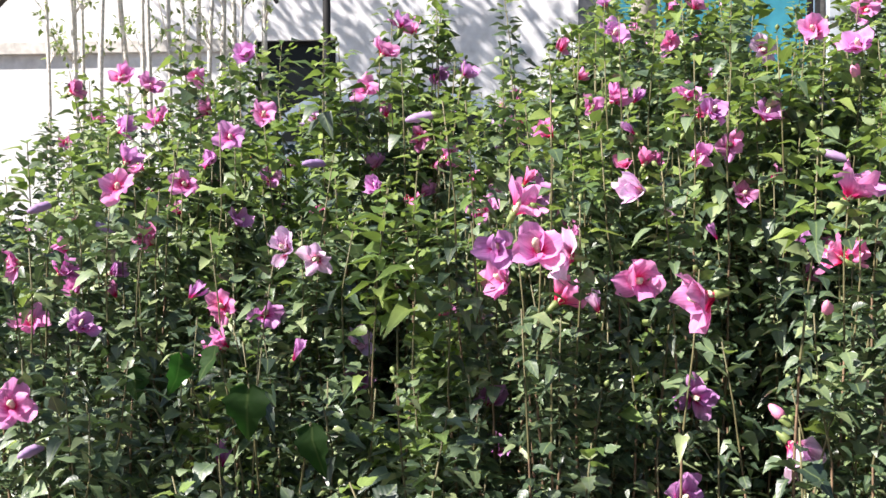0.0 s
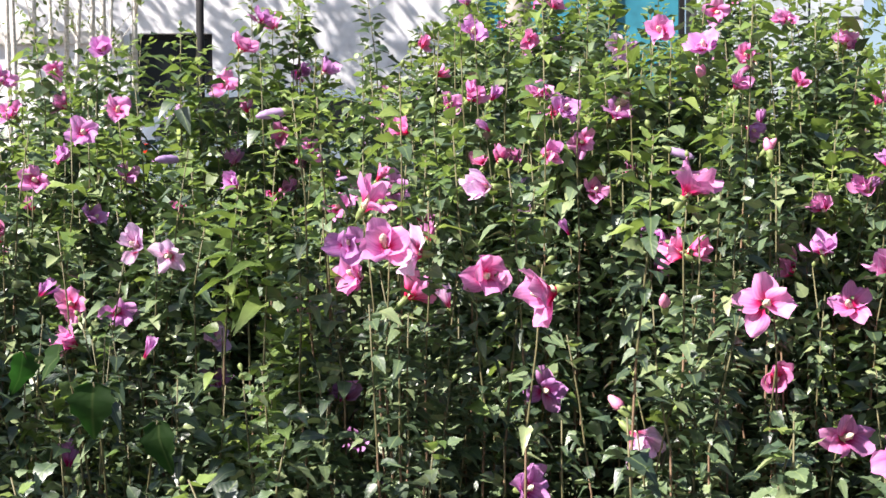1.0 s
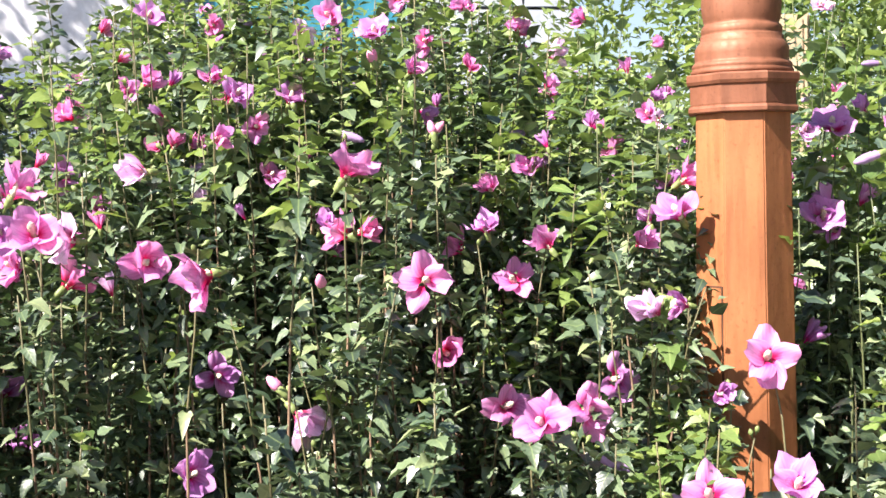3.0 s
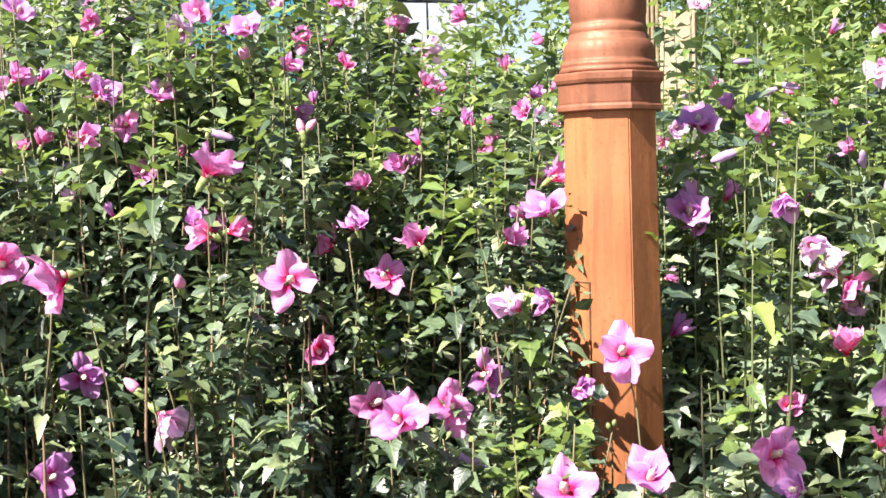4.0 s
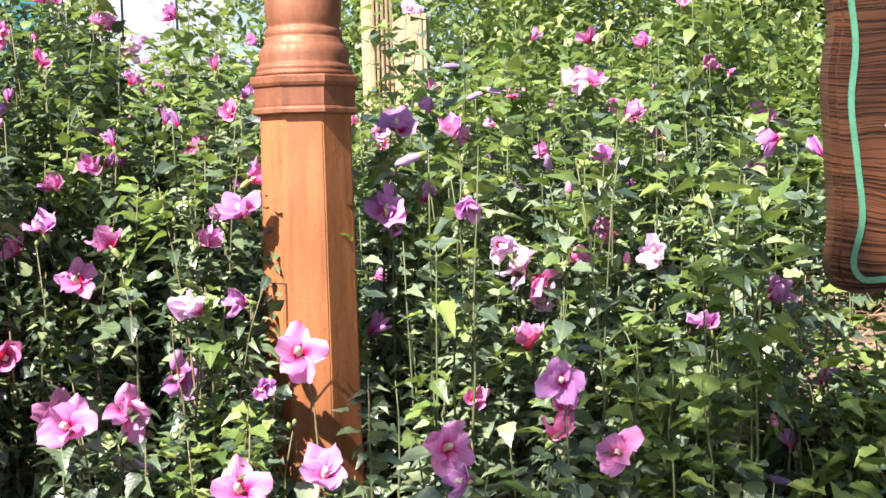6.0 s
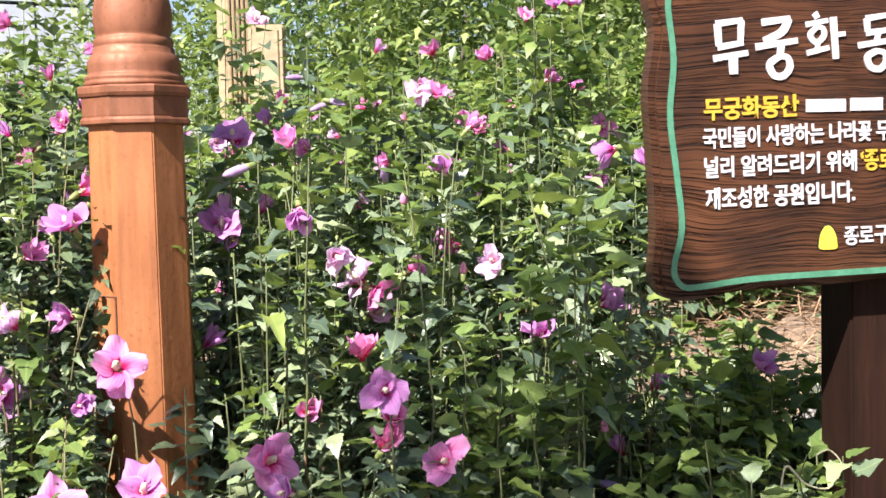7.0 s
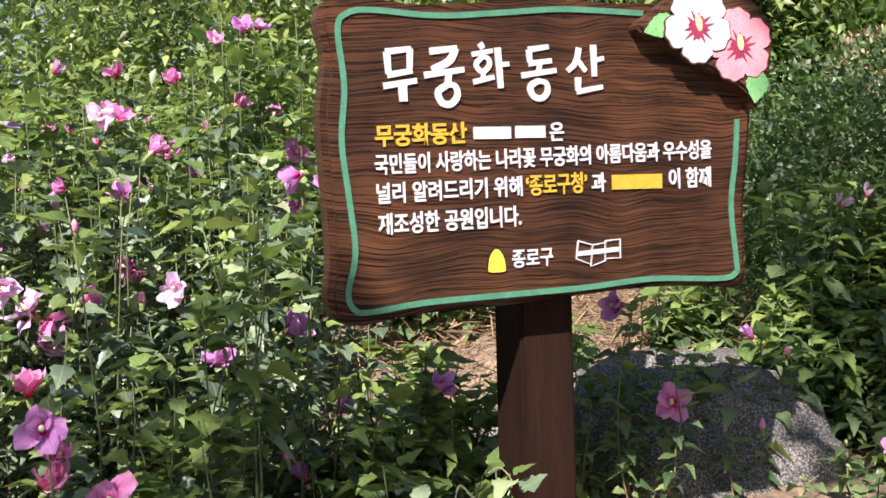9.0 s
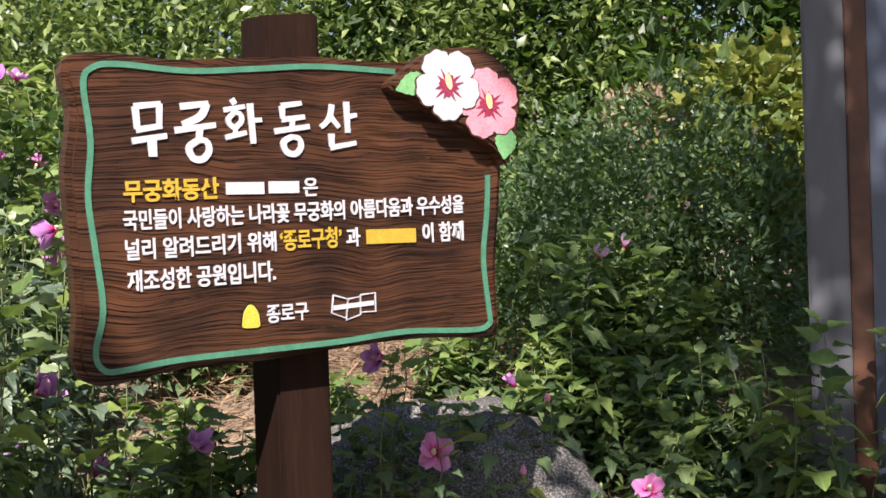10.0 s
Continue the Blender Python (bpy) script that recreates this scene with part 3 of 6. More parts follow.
# ---- the lamp post in the bed ----
def lamp_post():
    x, y = 1.447, 1.782
    z = float(ground_height(x, y))
    face = math.radians(246.0)   # the front facet's bearing
    post = thing("lamp_post", x, y, z, "copper-brown painted octagonal lamp post with turned mouldings", "lamp post")
    post.matrix_world = pose(x, y, z) @ pose(0, 0, 0, 0, 0, 0)
    k = 1 / math.cos(math.pi / 8)
    t8 = face + math.pi / 8
    bm = ring_stack([(r * k, h - z) for r, h in ((0.098, z - 0.02), (0.098, z + 0.06), (0.088, z + 0.075), (0.0805, 1.447))], 8, t8)
    bmesh.ops.bevel(bm, geom=[e for e in bm.edges if abs((e.verts[0].co - e.verts[1].co).z) > 0.3], offset=0.002, segments=2, affect="EDGES")
    part("shaft", bm, POST_PAINT, post)
    prof = [(0.083, 1.4475), (0.0915, 1.4478), (0.0935, 1.450), (0.0935, 1.456), (0.0915, 1.460), (0.0895, 1.461), (0.0900, 1.464), (0.0900, 1.4955), (0.0935, 1.4975), (0.0960, 1.503), (0.0960, 1.513), (0.0945, 1.5155), (0.085, 1.517)]
    bm = ring_stack([(r * k, h - z) for r, h in prof], 8, t8)
    part("collar", bm, POST_SHADED, post)
    rnd = [(0.088, 1.5172), (0.0895, 1.519), (0.0895, 1.523), (0.0870, 1.5255), (0.0860, 1.5265), (0.0875, 1.529), (0.0872, 1.533), (0.0845, 1.536), (0.0818, 1.5375), (0.0812, 1.541), (0.0820, 1.552), (0.0812, 1.562), (0.0780, 1.569), (0.0745, 1.5735), (0.0722, 1.5745), (0.0722, 1.583), (0.0705, 1.5855), (0.0690, 1.5865), (0.0705, 1.589), (0.0702, 1.597), (0.0680, 1.6015), (0.0652, 1.6035), (0.0648, 1.6065), (0.0662, 1.611), (0.0685, 1.622), (0.0695, 1.637), (0.069, 1.655), (0.064, 1.677), (0.055, 1.70), (0.048, 1.72), (0.045, 1.76), (0.044, 2.3)]
    bm = ring_stack([(r, h - z) for r, h in rnd], 56)
    for v in bm.verts:   # a rough casting, not quite round
        k = 1 + 0.010 * noise.noise(v.co * 30) + 0.004 * noise.noise(v.co * 110)
        v.co.x, v.co.y, v.co.z = v.co.x * k, v.co.y * k, v.co.z + 0.0012 * noise.noise(v.co * 45)
    for e in bm.edges:
        if len(e.link_faces) == 2 and e.calc_face_angle(0) > 0.5:
            e.smooth = False
    part("turned_top", bm, POST_SHADED, post, "cast and turned top, coloured darker for shade", smooth=True)
    # access door on the shaded-left face, a thin raised edge
    a = face - math.pi / 4
    onto = Matrix.Translation((math.cos(a) * 0.0820, math.sin(a) * 0.0820, 0)) @ Matrix.Rotation(a + math.pi / 2, 4, "Z")
    door = boxed(-0.026, 0.0285, -0.0042, 0.004, 0.18, 1.146 - z, bevel=0.0015)
    gap = boxed(-0.0272, 0.0297, -0.0034, 0.004, 0.17, 1.1475 - z)
    for piece in (door, gap):
        bmesh.ops.transform(piece, matrix=onto, verts=piece.verts)
    part("hatch_gap", gap, DARK_GAP, post, "dark gap round the hatch")
    part("hatch", door, POST_PAINT, post, "narrow access hatch")


lamp_post()


# ---- the carved park sign ----
SIGN_AT, SIGN_TURN = (2.318, 0.926), math.degrees(math.atan2(-0.4384, 0.8988))


def smooth_loop(pts, steps=6, closed=True):
    """A Catmull-Rom curve through the points."""
    n, res = len(pts), []
    P = [Vector(p) for p in pts]
    for i in range(n if closed else n - 1):
        a, b, c, d = (P[(i + k) % n] if closed else P[min(max(i + k, 0), n - 1)] for k in (-1, 0, 1, 2))
        for s in range(steps):
            t = s / steps
            res.append(0.5 * ((2 * b) + (c - a) * t + (2 * a - 5 * b + 4 * c - d) * t * t + (3 * b - a - 3 * c + d) * t ** 3))
    if not closed:
        res.append(P[-1])
    return res


def plate(outline, y0, y1, bevel=0.0):
    """A flat body with this outline in x and z, from y0 (front) to y1."""
    bm = bmesh.new()
    face = bm.faces.new([bm.verts.new((p[0], y0, p[1])) for p in outline])
    if face.normal.y > 0 or face.calc_area() == 0:
        face.normal_flip()
    face.normal_update()
    if face.normal.y > 0:
        face.normal_flip()
    ext = bmesh.ops.extrude_face_region(bm, geom=[face])
    verts = [v for v in ext["geom"] if isinstance(v, bmesh.types.BMVert)]
    bmesh.ops.translate(bm, vec=(0, y1 - y0, 0), verts=verts)
    bmesh.ops.recalc_face_normals(bm, faces=bm.faces)
    if bevel:
        rim = [e for e in bm.edges if all(abs(v.co.y - y0) < 1e-6 for v in e.verts)]
        bmesh.ops.bevel(bm, geom=rim, offset=bevel, segments=2, affect="EDGES")
    return bm


def band(path, width, y0, y1, closed=False):
    """A flat strip of that width along a path in x and z."""
    bm = bmesh.new()
    n = len(path)
    rows = []
    for i, p in enumerate(path):
        q0, q1 = path[max(i - 1, 0)], path[min(i + 1, n - 1)]
        d = (Vector((q1[0] - q0[0], q1[1] - q0[1]))).normalized()
        s = Vector((-d.y, d.x)) * width / 2
        rows.append([bm.verts.new((p[0] + k * s.x, yy, p[1] + k * s.y)) for k, yy in ((1, y0), (-1, y0), (-1, y1), (1, y1))])
    for a, b in zip(rows, rows[1:]):
        for k in range(4):
            bm.faces.new((a[k], a[(k + 1) % 4], b[(k + 1) % 4], b[k]))
    bm.faces.new(rows[0]); bm.faces.new(rows[-1][::-1])
    bmesh.ops.recalc_face_normals(bm, faces=bm.faces)
    return bm


def lettering(name, text, x, z, width, height, material, parent, bold=0.012, label="", slope=0.026):
    """Raised letters in Blender's own font, fitted to a width and a height, standing on z."""
    cu = bpy.data.curves.new(name, "FONT")
    cu.body, cu.extrude, cu.offset = text, 0.04, bold
    tmp = bpy.data.objects.new(name, cu)
    scene.collection.objects.link(tmp)
    bpy.context.view_layer.update()
    me = bpy.data.meshes.new_from_object(tmp.evaluated_get(bpy.context.evaluated_depsgraph_get()))
    bpy.data.objects.remove(tmp)
    co = np.empty(len(me.vertices) * 3, np.float32)
    me.vertices.foreach_get("co", co)
    co = co.reshape(-1, 3)
    lo, hi = co.min(0), co.max(0)
    s = (co - lo) / (hi - lo)
    out = np.stack([x + s[:, 0] * width, 0.0023 - s[:, 2] * 0.003, z + s[:, 1] * height + slope * s[:, 0] * width], 1)
    me.vertices.foreach_set("co", out.astype(np.float32).ravel())
    me.materials.clear(); me.materials.append(material)
    me.update()
    return place(new(name, me), parent, label)


def brush(strokes, x, z, w, h, parent):
    """One big hand-painted letter from thick strokes in a unit box."""
    bm = bmesh.new()
    for layer, (width, pts) in enumerate(strokes):
        front = -0.0007 - 0.0002 * layer
        pts = [(x + a * w, z + b * h) for a, b in pts]
        closed = pts[0] == pts[-1]
        path = smooth_loop(pts, 5, False) if len(pts) > 2 else [Vector(p) for p in pts]
        n = len(path)
        rows = []
        for i, p in enumerate(path):
            q0, q1 = path[max(i - 1, 0)], path[min(i + 1, n - 1)]
            if closed and i in (0, n - 1):
                q0, q1 = path[n - 2], path[1]
            d = (q1 - q0).normalized()
            swell = 1 + 0.16 * math.sin(3.1 * i / max(n - 1, 1) + 0.6) + 0.06 * noise.noise((p.x * 160, p.y * 160, 0))
            s = Vector((-d.y, d.x)) * width * h / 2 * 0.74 * swell
            rows.append([bm.verts.new((p.x + k * s.x, yy, p.y + k * s.y)) for k, yy in ((1, front), (-1, front), (-1, 0.0023), (1, 0.0023))])
        for a, b in zip(rows, rows[1:]):
            for k in range(4):
                bm.faces.new((a[k], a[(k + 1) % 4], b[(k + 1) % 4], b[k]))
        if not closed:
            bm.faces.new(rows[0]); bm.faces.new(rows[-1][::-1])
    bmesh.ops.recalc_face_normals(bm, faces=bm.faces)
    part("letter", bm, WHITE_INK, parent)


def park_sign():
    x, y = SIGN_AT
    z = float(ground_height(x, y)) - 0.02
    sign = thing("park_sign", x, y, 0, "carved brown wooden park sign on a square post", "sign", turn=SIGN_TURN)
    sign.matrix_world = pose(x, y, z, 0, 0, SIGN_TURN)
    up = Matrix.Translation((0, 0.0285, -z))

    def add(name, bm, mat, parent, label="", smooth=False):
        bmesh.ops.transform(bm, matrix=up, verts=bm.verts)
        return part(name, bm, mat, parent, label, smooth)
    edge = [(-0.300, 1.655), (-0.22, 1.657), (-0.15, 1.651), (-0.03, 1.658), (0.10, 1.665), (0.22, 1.660), (0.33, 1.664), (0.425, 1.655), (0.470, 1.60), (0.468, 1.50), (0.460, 1.40), (0.449, 1.30), (0.450, 1.22), (0.448, 1.178), (0.425, 1.163), (0.34, 1.170), (0.233, 1.171), (0.083, 1.162), (-0.047, 1.153), (-0.171, 1.149), (-0.255, 1.136), (-0.300, 1.144), (-0.317, 1.179), (-0.311, 1.248), (-0.317, 1.387), (-0.321, 1.474), (-0.309, 1.561), (-0.321, 1.625)]
    loop = smooth_loop(edge, 4)
    board = add("board", plate(loop, -0.0262, 0.026, 0.011), SIGN_WOOD, sign, "wavy-edged board with deep carved grain")
    board.data.materials.append(SIGN_RIM)   # the rounded edge is smoother and paler
    for face in board.data.polygons:
        face.material_index = int(abs(face.normal.y) < 0.97)
    line = [(0.250, 1.643), (0.101, 1.647), (-0.01, 1.639), (-0.125, 1.632), (-0.235, 1.639), (-0.276, 1.632), (-0.290, 1.606), (-0.282, 1.518), (-0.289, 1.431), (-0.280, 1.343), (-0.272, 1.254), (-0.286, 1.19), (-0.276, 1.163), (-0.250, 1.158), (-0.16, 1.168), (-0.03, 1.173), (0.126, 1.178), (0.256, 1.187), (0.39, 1.181), (0.424, 1.189), (0.426, 1.21), (0.417, 1.307), (0.427, 1.389), (0.432, 1.461)]
    add("border_line", band(smooth_loop(line, 5, False), 0.0095, -0.0292, -0.0262), GREEN_INK, sign, "green painted border line")
    # the square post runs behind the board
    post = boxed(0.034, 0.132, 0.030, 0.155, z - 0.2, 1.747, bevel=0.004)
    for v in post.verts:
        if v.co.z > 1.7:
            v.co.z += 0.10 * (v.co.y - 0.09) - 0.08 * (0.036 - v.co.x)
    add("post", post, POST_WOOD, sign, "square dark brown wooden post")
    # the title, five painted letters
    mu = [(0.17, [(0.14, 0.92), (0.18, 0.52)]), (0.15, [(0.10, 0.92), (0.84, 0.98)]), (0.15, [(0.80, 0.98), (0.78, 0.56)]), (0.15, [(0.14, 0.50), (0.86, 0.58)]), (0.15, [(0.02, 0.30), (0.98, 0.40)]), (0.22, [(0.56, 0.34), (0.58, 0.02)])]
    gung = [(0.15, [(0.16, 0.92), (0.82, 0.98)]), (0.16, [(0.78, 0.98), (0.62, 0.76), (0.20, 0.62)]), (0.14, [(0.02, 0.52), (0.98, 0.62)]), (0.16, [(0.60, 0.58), (0.58, 0.36)]), (0.14, [(0.56, 0.36), (0.34, 0.24), (0.42, 0.06), (0.64, 0.04), (0.80, 0.18), (0.74, 0.34), (0.56, 0.36)])]
    hwa = [(0.16, [(0.26, 0.98), (0.34, 0.88)]), (0.13, [(0.06, 0.76), (0.58, 0.84)]), (0.13, [(0.32, 0.72), (0.16, 0.56), (0.30, 0.42), (0.48, 0.54), (0.46, 0.68), (0.32, 0.72)]), (0.13, [(0.34, 0.44), (0.32, 0.28)]), (0.14, [(0.08, 0.22), (0.60, 0.32)]), (0.17, [(0.70, 0.90), (0.76, 0.10)]), (0.13, [(0.74, 0.56), (0.98, 0.58)])]
    dong = [(0.14, [(0.22, 0.92), (0.78, 0.98)]), (0.15, [(0.24, 0.92), (0.26, 0.68)]), (0.14, [(0.22, 0.66), (0.86, 0.72)]), (0.14, [(0.52, 0.68), (0.50, 0.52)]), (0.14, [(0.02, 0.44), (0.98, 0.54)]), (0.14, [(0.48, 0.34), (0.26, 0.24), (0.32, 0.06), (0.56, 0.02), (0.72, 0.14), (0.68, 0.30), (0.48, 0.34)])]
    san = [(0.14, [(0.34, 0.92), (0.26, 0.64), (0.04, 0.46)]), (0.14, [(0.28, 0.70), (0.50, 0.46)]), (0.16, [(0.70, 0.98), (0.72, 0.36)]), (0.13, [(0.72, 0.68), (0.96, 0.72)]), (0.16, [(0.30, 0.34), (0.30, 0.08)]), (0.14, [(0.26, 0.06), (0.92, 0.16)])]
    title = place(new("title"), sign, "white painted title lettering")
    for strokes, x0, x1, z0, z1 in ((mu, -0.219, -0.160, 1.492, 1.580), (gung, -0.150, -0.078, 1.486, 1.582), (hwa, -0.070, 0.001, 1.507, 1.590), (dong, 0.020, 0.086, 1.497, 1.586), (san, 0.102, 0.176, 1.504, 1.590)):
        brush(strokes, x0, z0 - z, x1 - x0, z1 - z0, title)

    def text(name, body, x0, x1, z0, z1, mat, bold=0.022):
        return lettering(name, body, x0, z0 - z, x1 - x0, z1 - z0, mat, sign, bold)

    def bar(x0, x1, z0, z1, mat):
        add("lettering_bar", boxed(x0, x1, -0.0292, -0.0263, z0, z1), mat, sign)
    text("lettering", "무궁화동산", -0.234, -0.078, 1.421, 1.457, YELLOW_INK, 0.03)
    bar(-0.066, 0.000, 1.432, 1.452, WHITE_INK)
    bar(0.008, 0.062, 1.433, 1.453, WHITE_INK)
    text("lettering", "은", 0.070, 0.096, 1.427, 1.458, WHITE_INK)
    text("lettering", "국민들이 사랑하는 나라꽃 무궁화의 아름다움과 우수성을", -0.236, 0.379, 1.3765, 1.410, WHITE_INK)
    text("lettering", "널리 알려드리기 위해", -0.234, 0.018, 1.330, 1.364, WHITE_INK)
    text("lettering", "‘종로구청’", 0.025, 0.137, 1.336, 1.372, YELLOW_INK)
    text("lettering", "과", 0.146, 0.172, 1.339, 1.372, WHITE_INK)
    bar(0.184, 0.280, 1.343, 1.368, YELLOW_INK)
    text("lettering", "이 함께", 0.294, 0.377, 1.341, 1.377, WHITE_INK)
    text("lettering", "재조성한 공원입니다.", -0.233, 0.015, 1.280, 1.315, WHITE_INK)
    text("lettering", "종로구", -0.003, 0.071, 1.217, 1.247, WHITE_INK, 0.018)
    bell = smooth_loop([(-0.045, 1.213), (-0.046, 1.222), (-0.043, 1.237), (-0.036, 1.248), (-0.031, 1.250), (-0.026, 1.248), (-0.019, 1.237), (-0.016, 1.222), (-0.017, 1.213), (-0.031, 1.2115)], 4)
    add("emblem_back", plate([((p[0] + 0.031) * 1.16 - 0.031, (p[1] - 1.23) * 1.14 + 1.231) for p in bell], -0.0272, -0.0263), BLACK_METAL, sign)
    add("emblem", plate(bell, -0.0295, -0.0273), BELL_INK, sign, "plain yellow bell-shaped emblem")
    for quad in ([(0.118, 1.258), (0.145, 1.250), (0.141, 1.217), (0.114, 1.228)], [(0.145, 1.250), (0.169, 1.253), (0.168, 1.222), (0.141, 1.214)], [(0.169, 1.256), (0.197, 1.258), (0.197, 1.226), (0.168, 1.226)]):
        add("logo_outline", band(quad + [quad[0]], 0.0026, -0.0288, -0.0263), WHITE_INK, sign)
    add("logo_bar", band([(0.117, 1.236), (0.194, 1.241)], 0.008, -0.0289, -0.0263), WHITE_INK, sign)
    # the corner relief of two painted flowers
    slab = smooth_loop([(0.222, 1.618), (0.262, 1.648), (0.298, 1.672), (0.345, 1.684), (0.396, 1.686), (0.436, 1.674), (0.472, 1.640), (0.488, 1.610), (0.483, 1.56), (0.472, 1.51), (0.453, 1.478), (0.444, 1.490), (0.432, 1.507), (0.413, 1.520), (0.392, 1.535), (0.366, 1.543), (0.345, 1.552), (0.318, 1.566), (0.282, 1.586), (0.262, 1.598), (0.238, 1.602)], 4)
    add("relief", plate(slab, -0.062, -0.0263, 0.006), SIGN_RIM, sign, "raised brown corner block")

    def bloom(cx, cz, r, mat, turn, front):
        pts = []
        for i in range(80):
            a = 2 * math.pi * i / 80 + turn
            lobe = abs(math.cos(2.5 * (a - turn)))
            rr = r * (0.74 + 0.26 * lobe ** 0.45 + 0.025 * math.sin(17 * a))
            pts.append((cx + rr * math.cos(a), cz + rr * math.sin(a)))
        add("flower_outline", plate([((p[0] - cx) * 1.04 + cx, (p[1] - cz) * 1.04 + cz) for p in pts], front + 0.0014, -0.0621), DARK_GAP, sign)
        add("painted_flower", plate(pts, front, front + 0.0013), mat, sign)
        star = []
        for i in range(28):
            a = 2 * math.pi * i / 28
            rr = r * (0.42 if i % 2 else 0.24) * (1 + 0.25 * math.sin(i * 2.3)) 
            star.append((cx + rr * math.cos(a), cz - 0.003 + rr * math.sin(a)))
        add("flower_eye", plate(star, front - 0.0012, front - 0.0001), CRIMSON_INK, sign)
        oval = [(cx + 0.006 * math.cos(a) - 0.003 * math.sin(a) * math.sin(turn), cz + 0.004 + 0.014 * math.sin(a)) for a in np.linspace(0, 2 * math.pi, 20, endpoint=False)]
        add("flower_stamen", plate(oval, front - 0.0026, front - 0.0013), CREAM_INK, sign)
    for tip, root, bulge in (((0.232, 1.606), (0.296, 1.628), 0.019), ((0.446, 1.486), (0.456, 1.546), -0.021)):
        d = Vector((tip[0] - root[0], tip[1] - root[1]))
        s = Vector((-d.y, d.x)).normalized() * abs(bulge)
        pts = []
        for k in range(13):
            t = k / 12
            w = math.sin(math.pi * t ** 0.8) * (1 + 0.12 * (k % 2))
            pts.append((root[0] + d.x * t + s.x * w, root[1] + d.y * t + s.y * w))
        for k in range(11, 0, -1):
            t = k / 12
            w = math.sin(math.pi * t ** 0.8) * (1 + 0.12 * (k % 2))
            pts.append((root[0] + d.x * t - s.x * w, root[1] + d.y * t - s.y * w))
        add("painted_leaf", plate(pts, -0.0634, -0.0621), LEAF_INK, sign)
    bloom(0.417, 1.587, 0.064, PINK_INK, 0.5, -0.0648)
    bloom(0.334, 1.619, 0.064, WHITE_INK, 0.9, -0.0676)


park_sign()


# ---- the notice board at the edge of the path ----
def notice_board():
    x, y = 3.78, 0.47
    z = float(ground_height(x, y))
    board = thing("notice_board", x, y, z - 0.02, "notice board with grey metal post and brown frame", "notice board", turn=-70)
    part("post", boxed(-0.048, 0.047, -0.045, 0.045, 0, 2.6, bevel=0.006), GREY_METAL, board, "brushed grey metal post")
    part("side_frame", boxed(0.049, 0.098, -0.03, 0.03, 0.05, 2.5, bevel=0.004), BOARD_BROWN, board, "dark brown frame")
    part("panel", boxed(0.1, 0.62, -0.012, 0.012, 0.06, 2.45), BOARD_BLUE, board, "blue-grey panel")
    part("side_frame", boxed(0.622, 0.67, -0.03, 0.03, 0.35, 2.5, bevel=0.004), BOARD_BROWN, board)
    part("post", boxed(0.672, 0.765, -0.045, 0.045, 0, 2.6, bevel=0.006), GREY_METAL, board)


notice_board()


# ---- stone and litter in the bed ----
def boulder():
    x, y = 3.28, 1.30
    z = float(ground_height(x, y))
    bm = bmesh.new()
    bmesh.ops.create_icosphere(bm, subdivisions=5, radius=1.0)
    for v in bm.verts:
        p = v.co.copy()
        k = 1.04 + 0.16 * noise.noise(p * 1.4) + 0.08 * noise.noise(p * 4) + 0.035 * noise.noise(p * 13)
        v.co = Vector((p.x * 0.46, p.y * 0.36, max(p.z, -0.35) * 0.26)) * k
        v.co.z += 0.02 * noise.noise(p * 9)
    rock = part("boulder", bm, ROCK, None, smooth=True)
    rock.matrix_world = pose(x, y, z - 0.06, 0, 0, -25)
    tagged(rock, "large grey weathered boulder among the shrubs", "boulder")


def litter():
    rng = np.random.default_rng(21)
    n = 5200
    x, y = rng.uniform(-2, 5.2, n), rng.uniform(0.9, 5.0, n)
    keep = 0.33 * x + 0.94 * y > 0.95
    x, y = x[keep], y[keep]
    P = np.stack([x, y, ground_height(x, y) + rng.uniform(0.005, 0.035, len(x))], 1)
    D = rng.normal(0, 1, (len(x), 3)) * (1, 1, 0.25)
    v, t, uv = leaf_arrays(P, D, rng.uniform(0.012, 0.034, len(x)), rng, fold=0.5, curl=0.5, tilt=0.35)
    ob = soup("dead_leaves", v, t, LEAF_DEAD, None, uv)
    tagged(ob, "dry brown fallen leaves lying on the soil", "leaf litter", kind="stuff")
    n = 2200
    c = rng.normal(0, 1, (n, 2)) * (0.46, 0.34) + (3.78, 1.92)
    a = rng.uniform(0, np.pi, n)
    L = rng.uniform(0.04, 0.13, n)
    d = np.stack([np.cos(a), np.sin(a)], 1)
    base = np.stack([c[:, 0], c[:, 1], ground_height(c[:, 0], c[:, 1]) + rng.uniform(0.01, 0.07, n)], 1)
    tip = np.concatenate([base[:, :2] + d * L[:, None], base[:, 2:] + rng.normal(0, 0.025, (n, 1))], 1)
    side = np.stack([-d[:, 1], d[:, 0], np.full(n, 0.5)], 1) * 0.0015
    V = np.stack([base - side, base + side, tip + side, tip - side, (base + tip) / 2 + (0, 0, 0.003)], 1).reshape(-1, 3)
    T = (np.array([(0, 1, 4), (1, 2, 4), (2, 3, 4), (3, 0, 4)])[None] + (np.arange(n) * 5)[:, None, None]).reshape(-1, 3)
    ob = soup("dry_straw", V, T, STRAW)
    tagged(ob, "tangled dry straw on the mound behind the boulder", "straw", kind="stuff")


STRAW = surface("straw", (0.24, 0.145, 0.075), (0.46, 0.32, 0.19), 40, 0.85, 0.2, 0.001)
boulder()
litter()


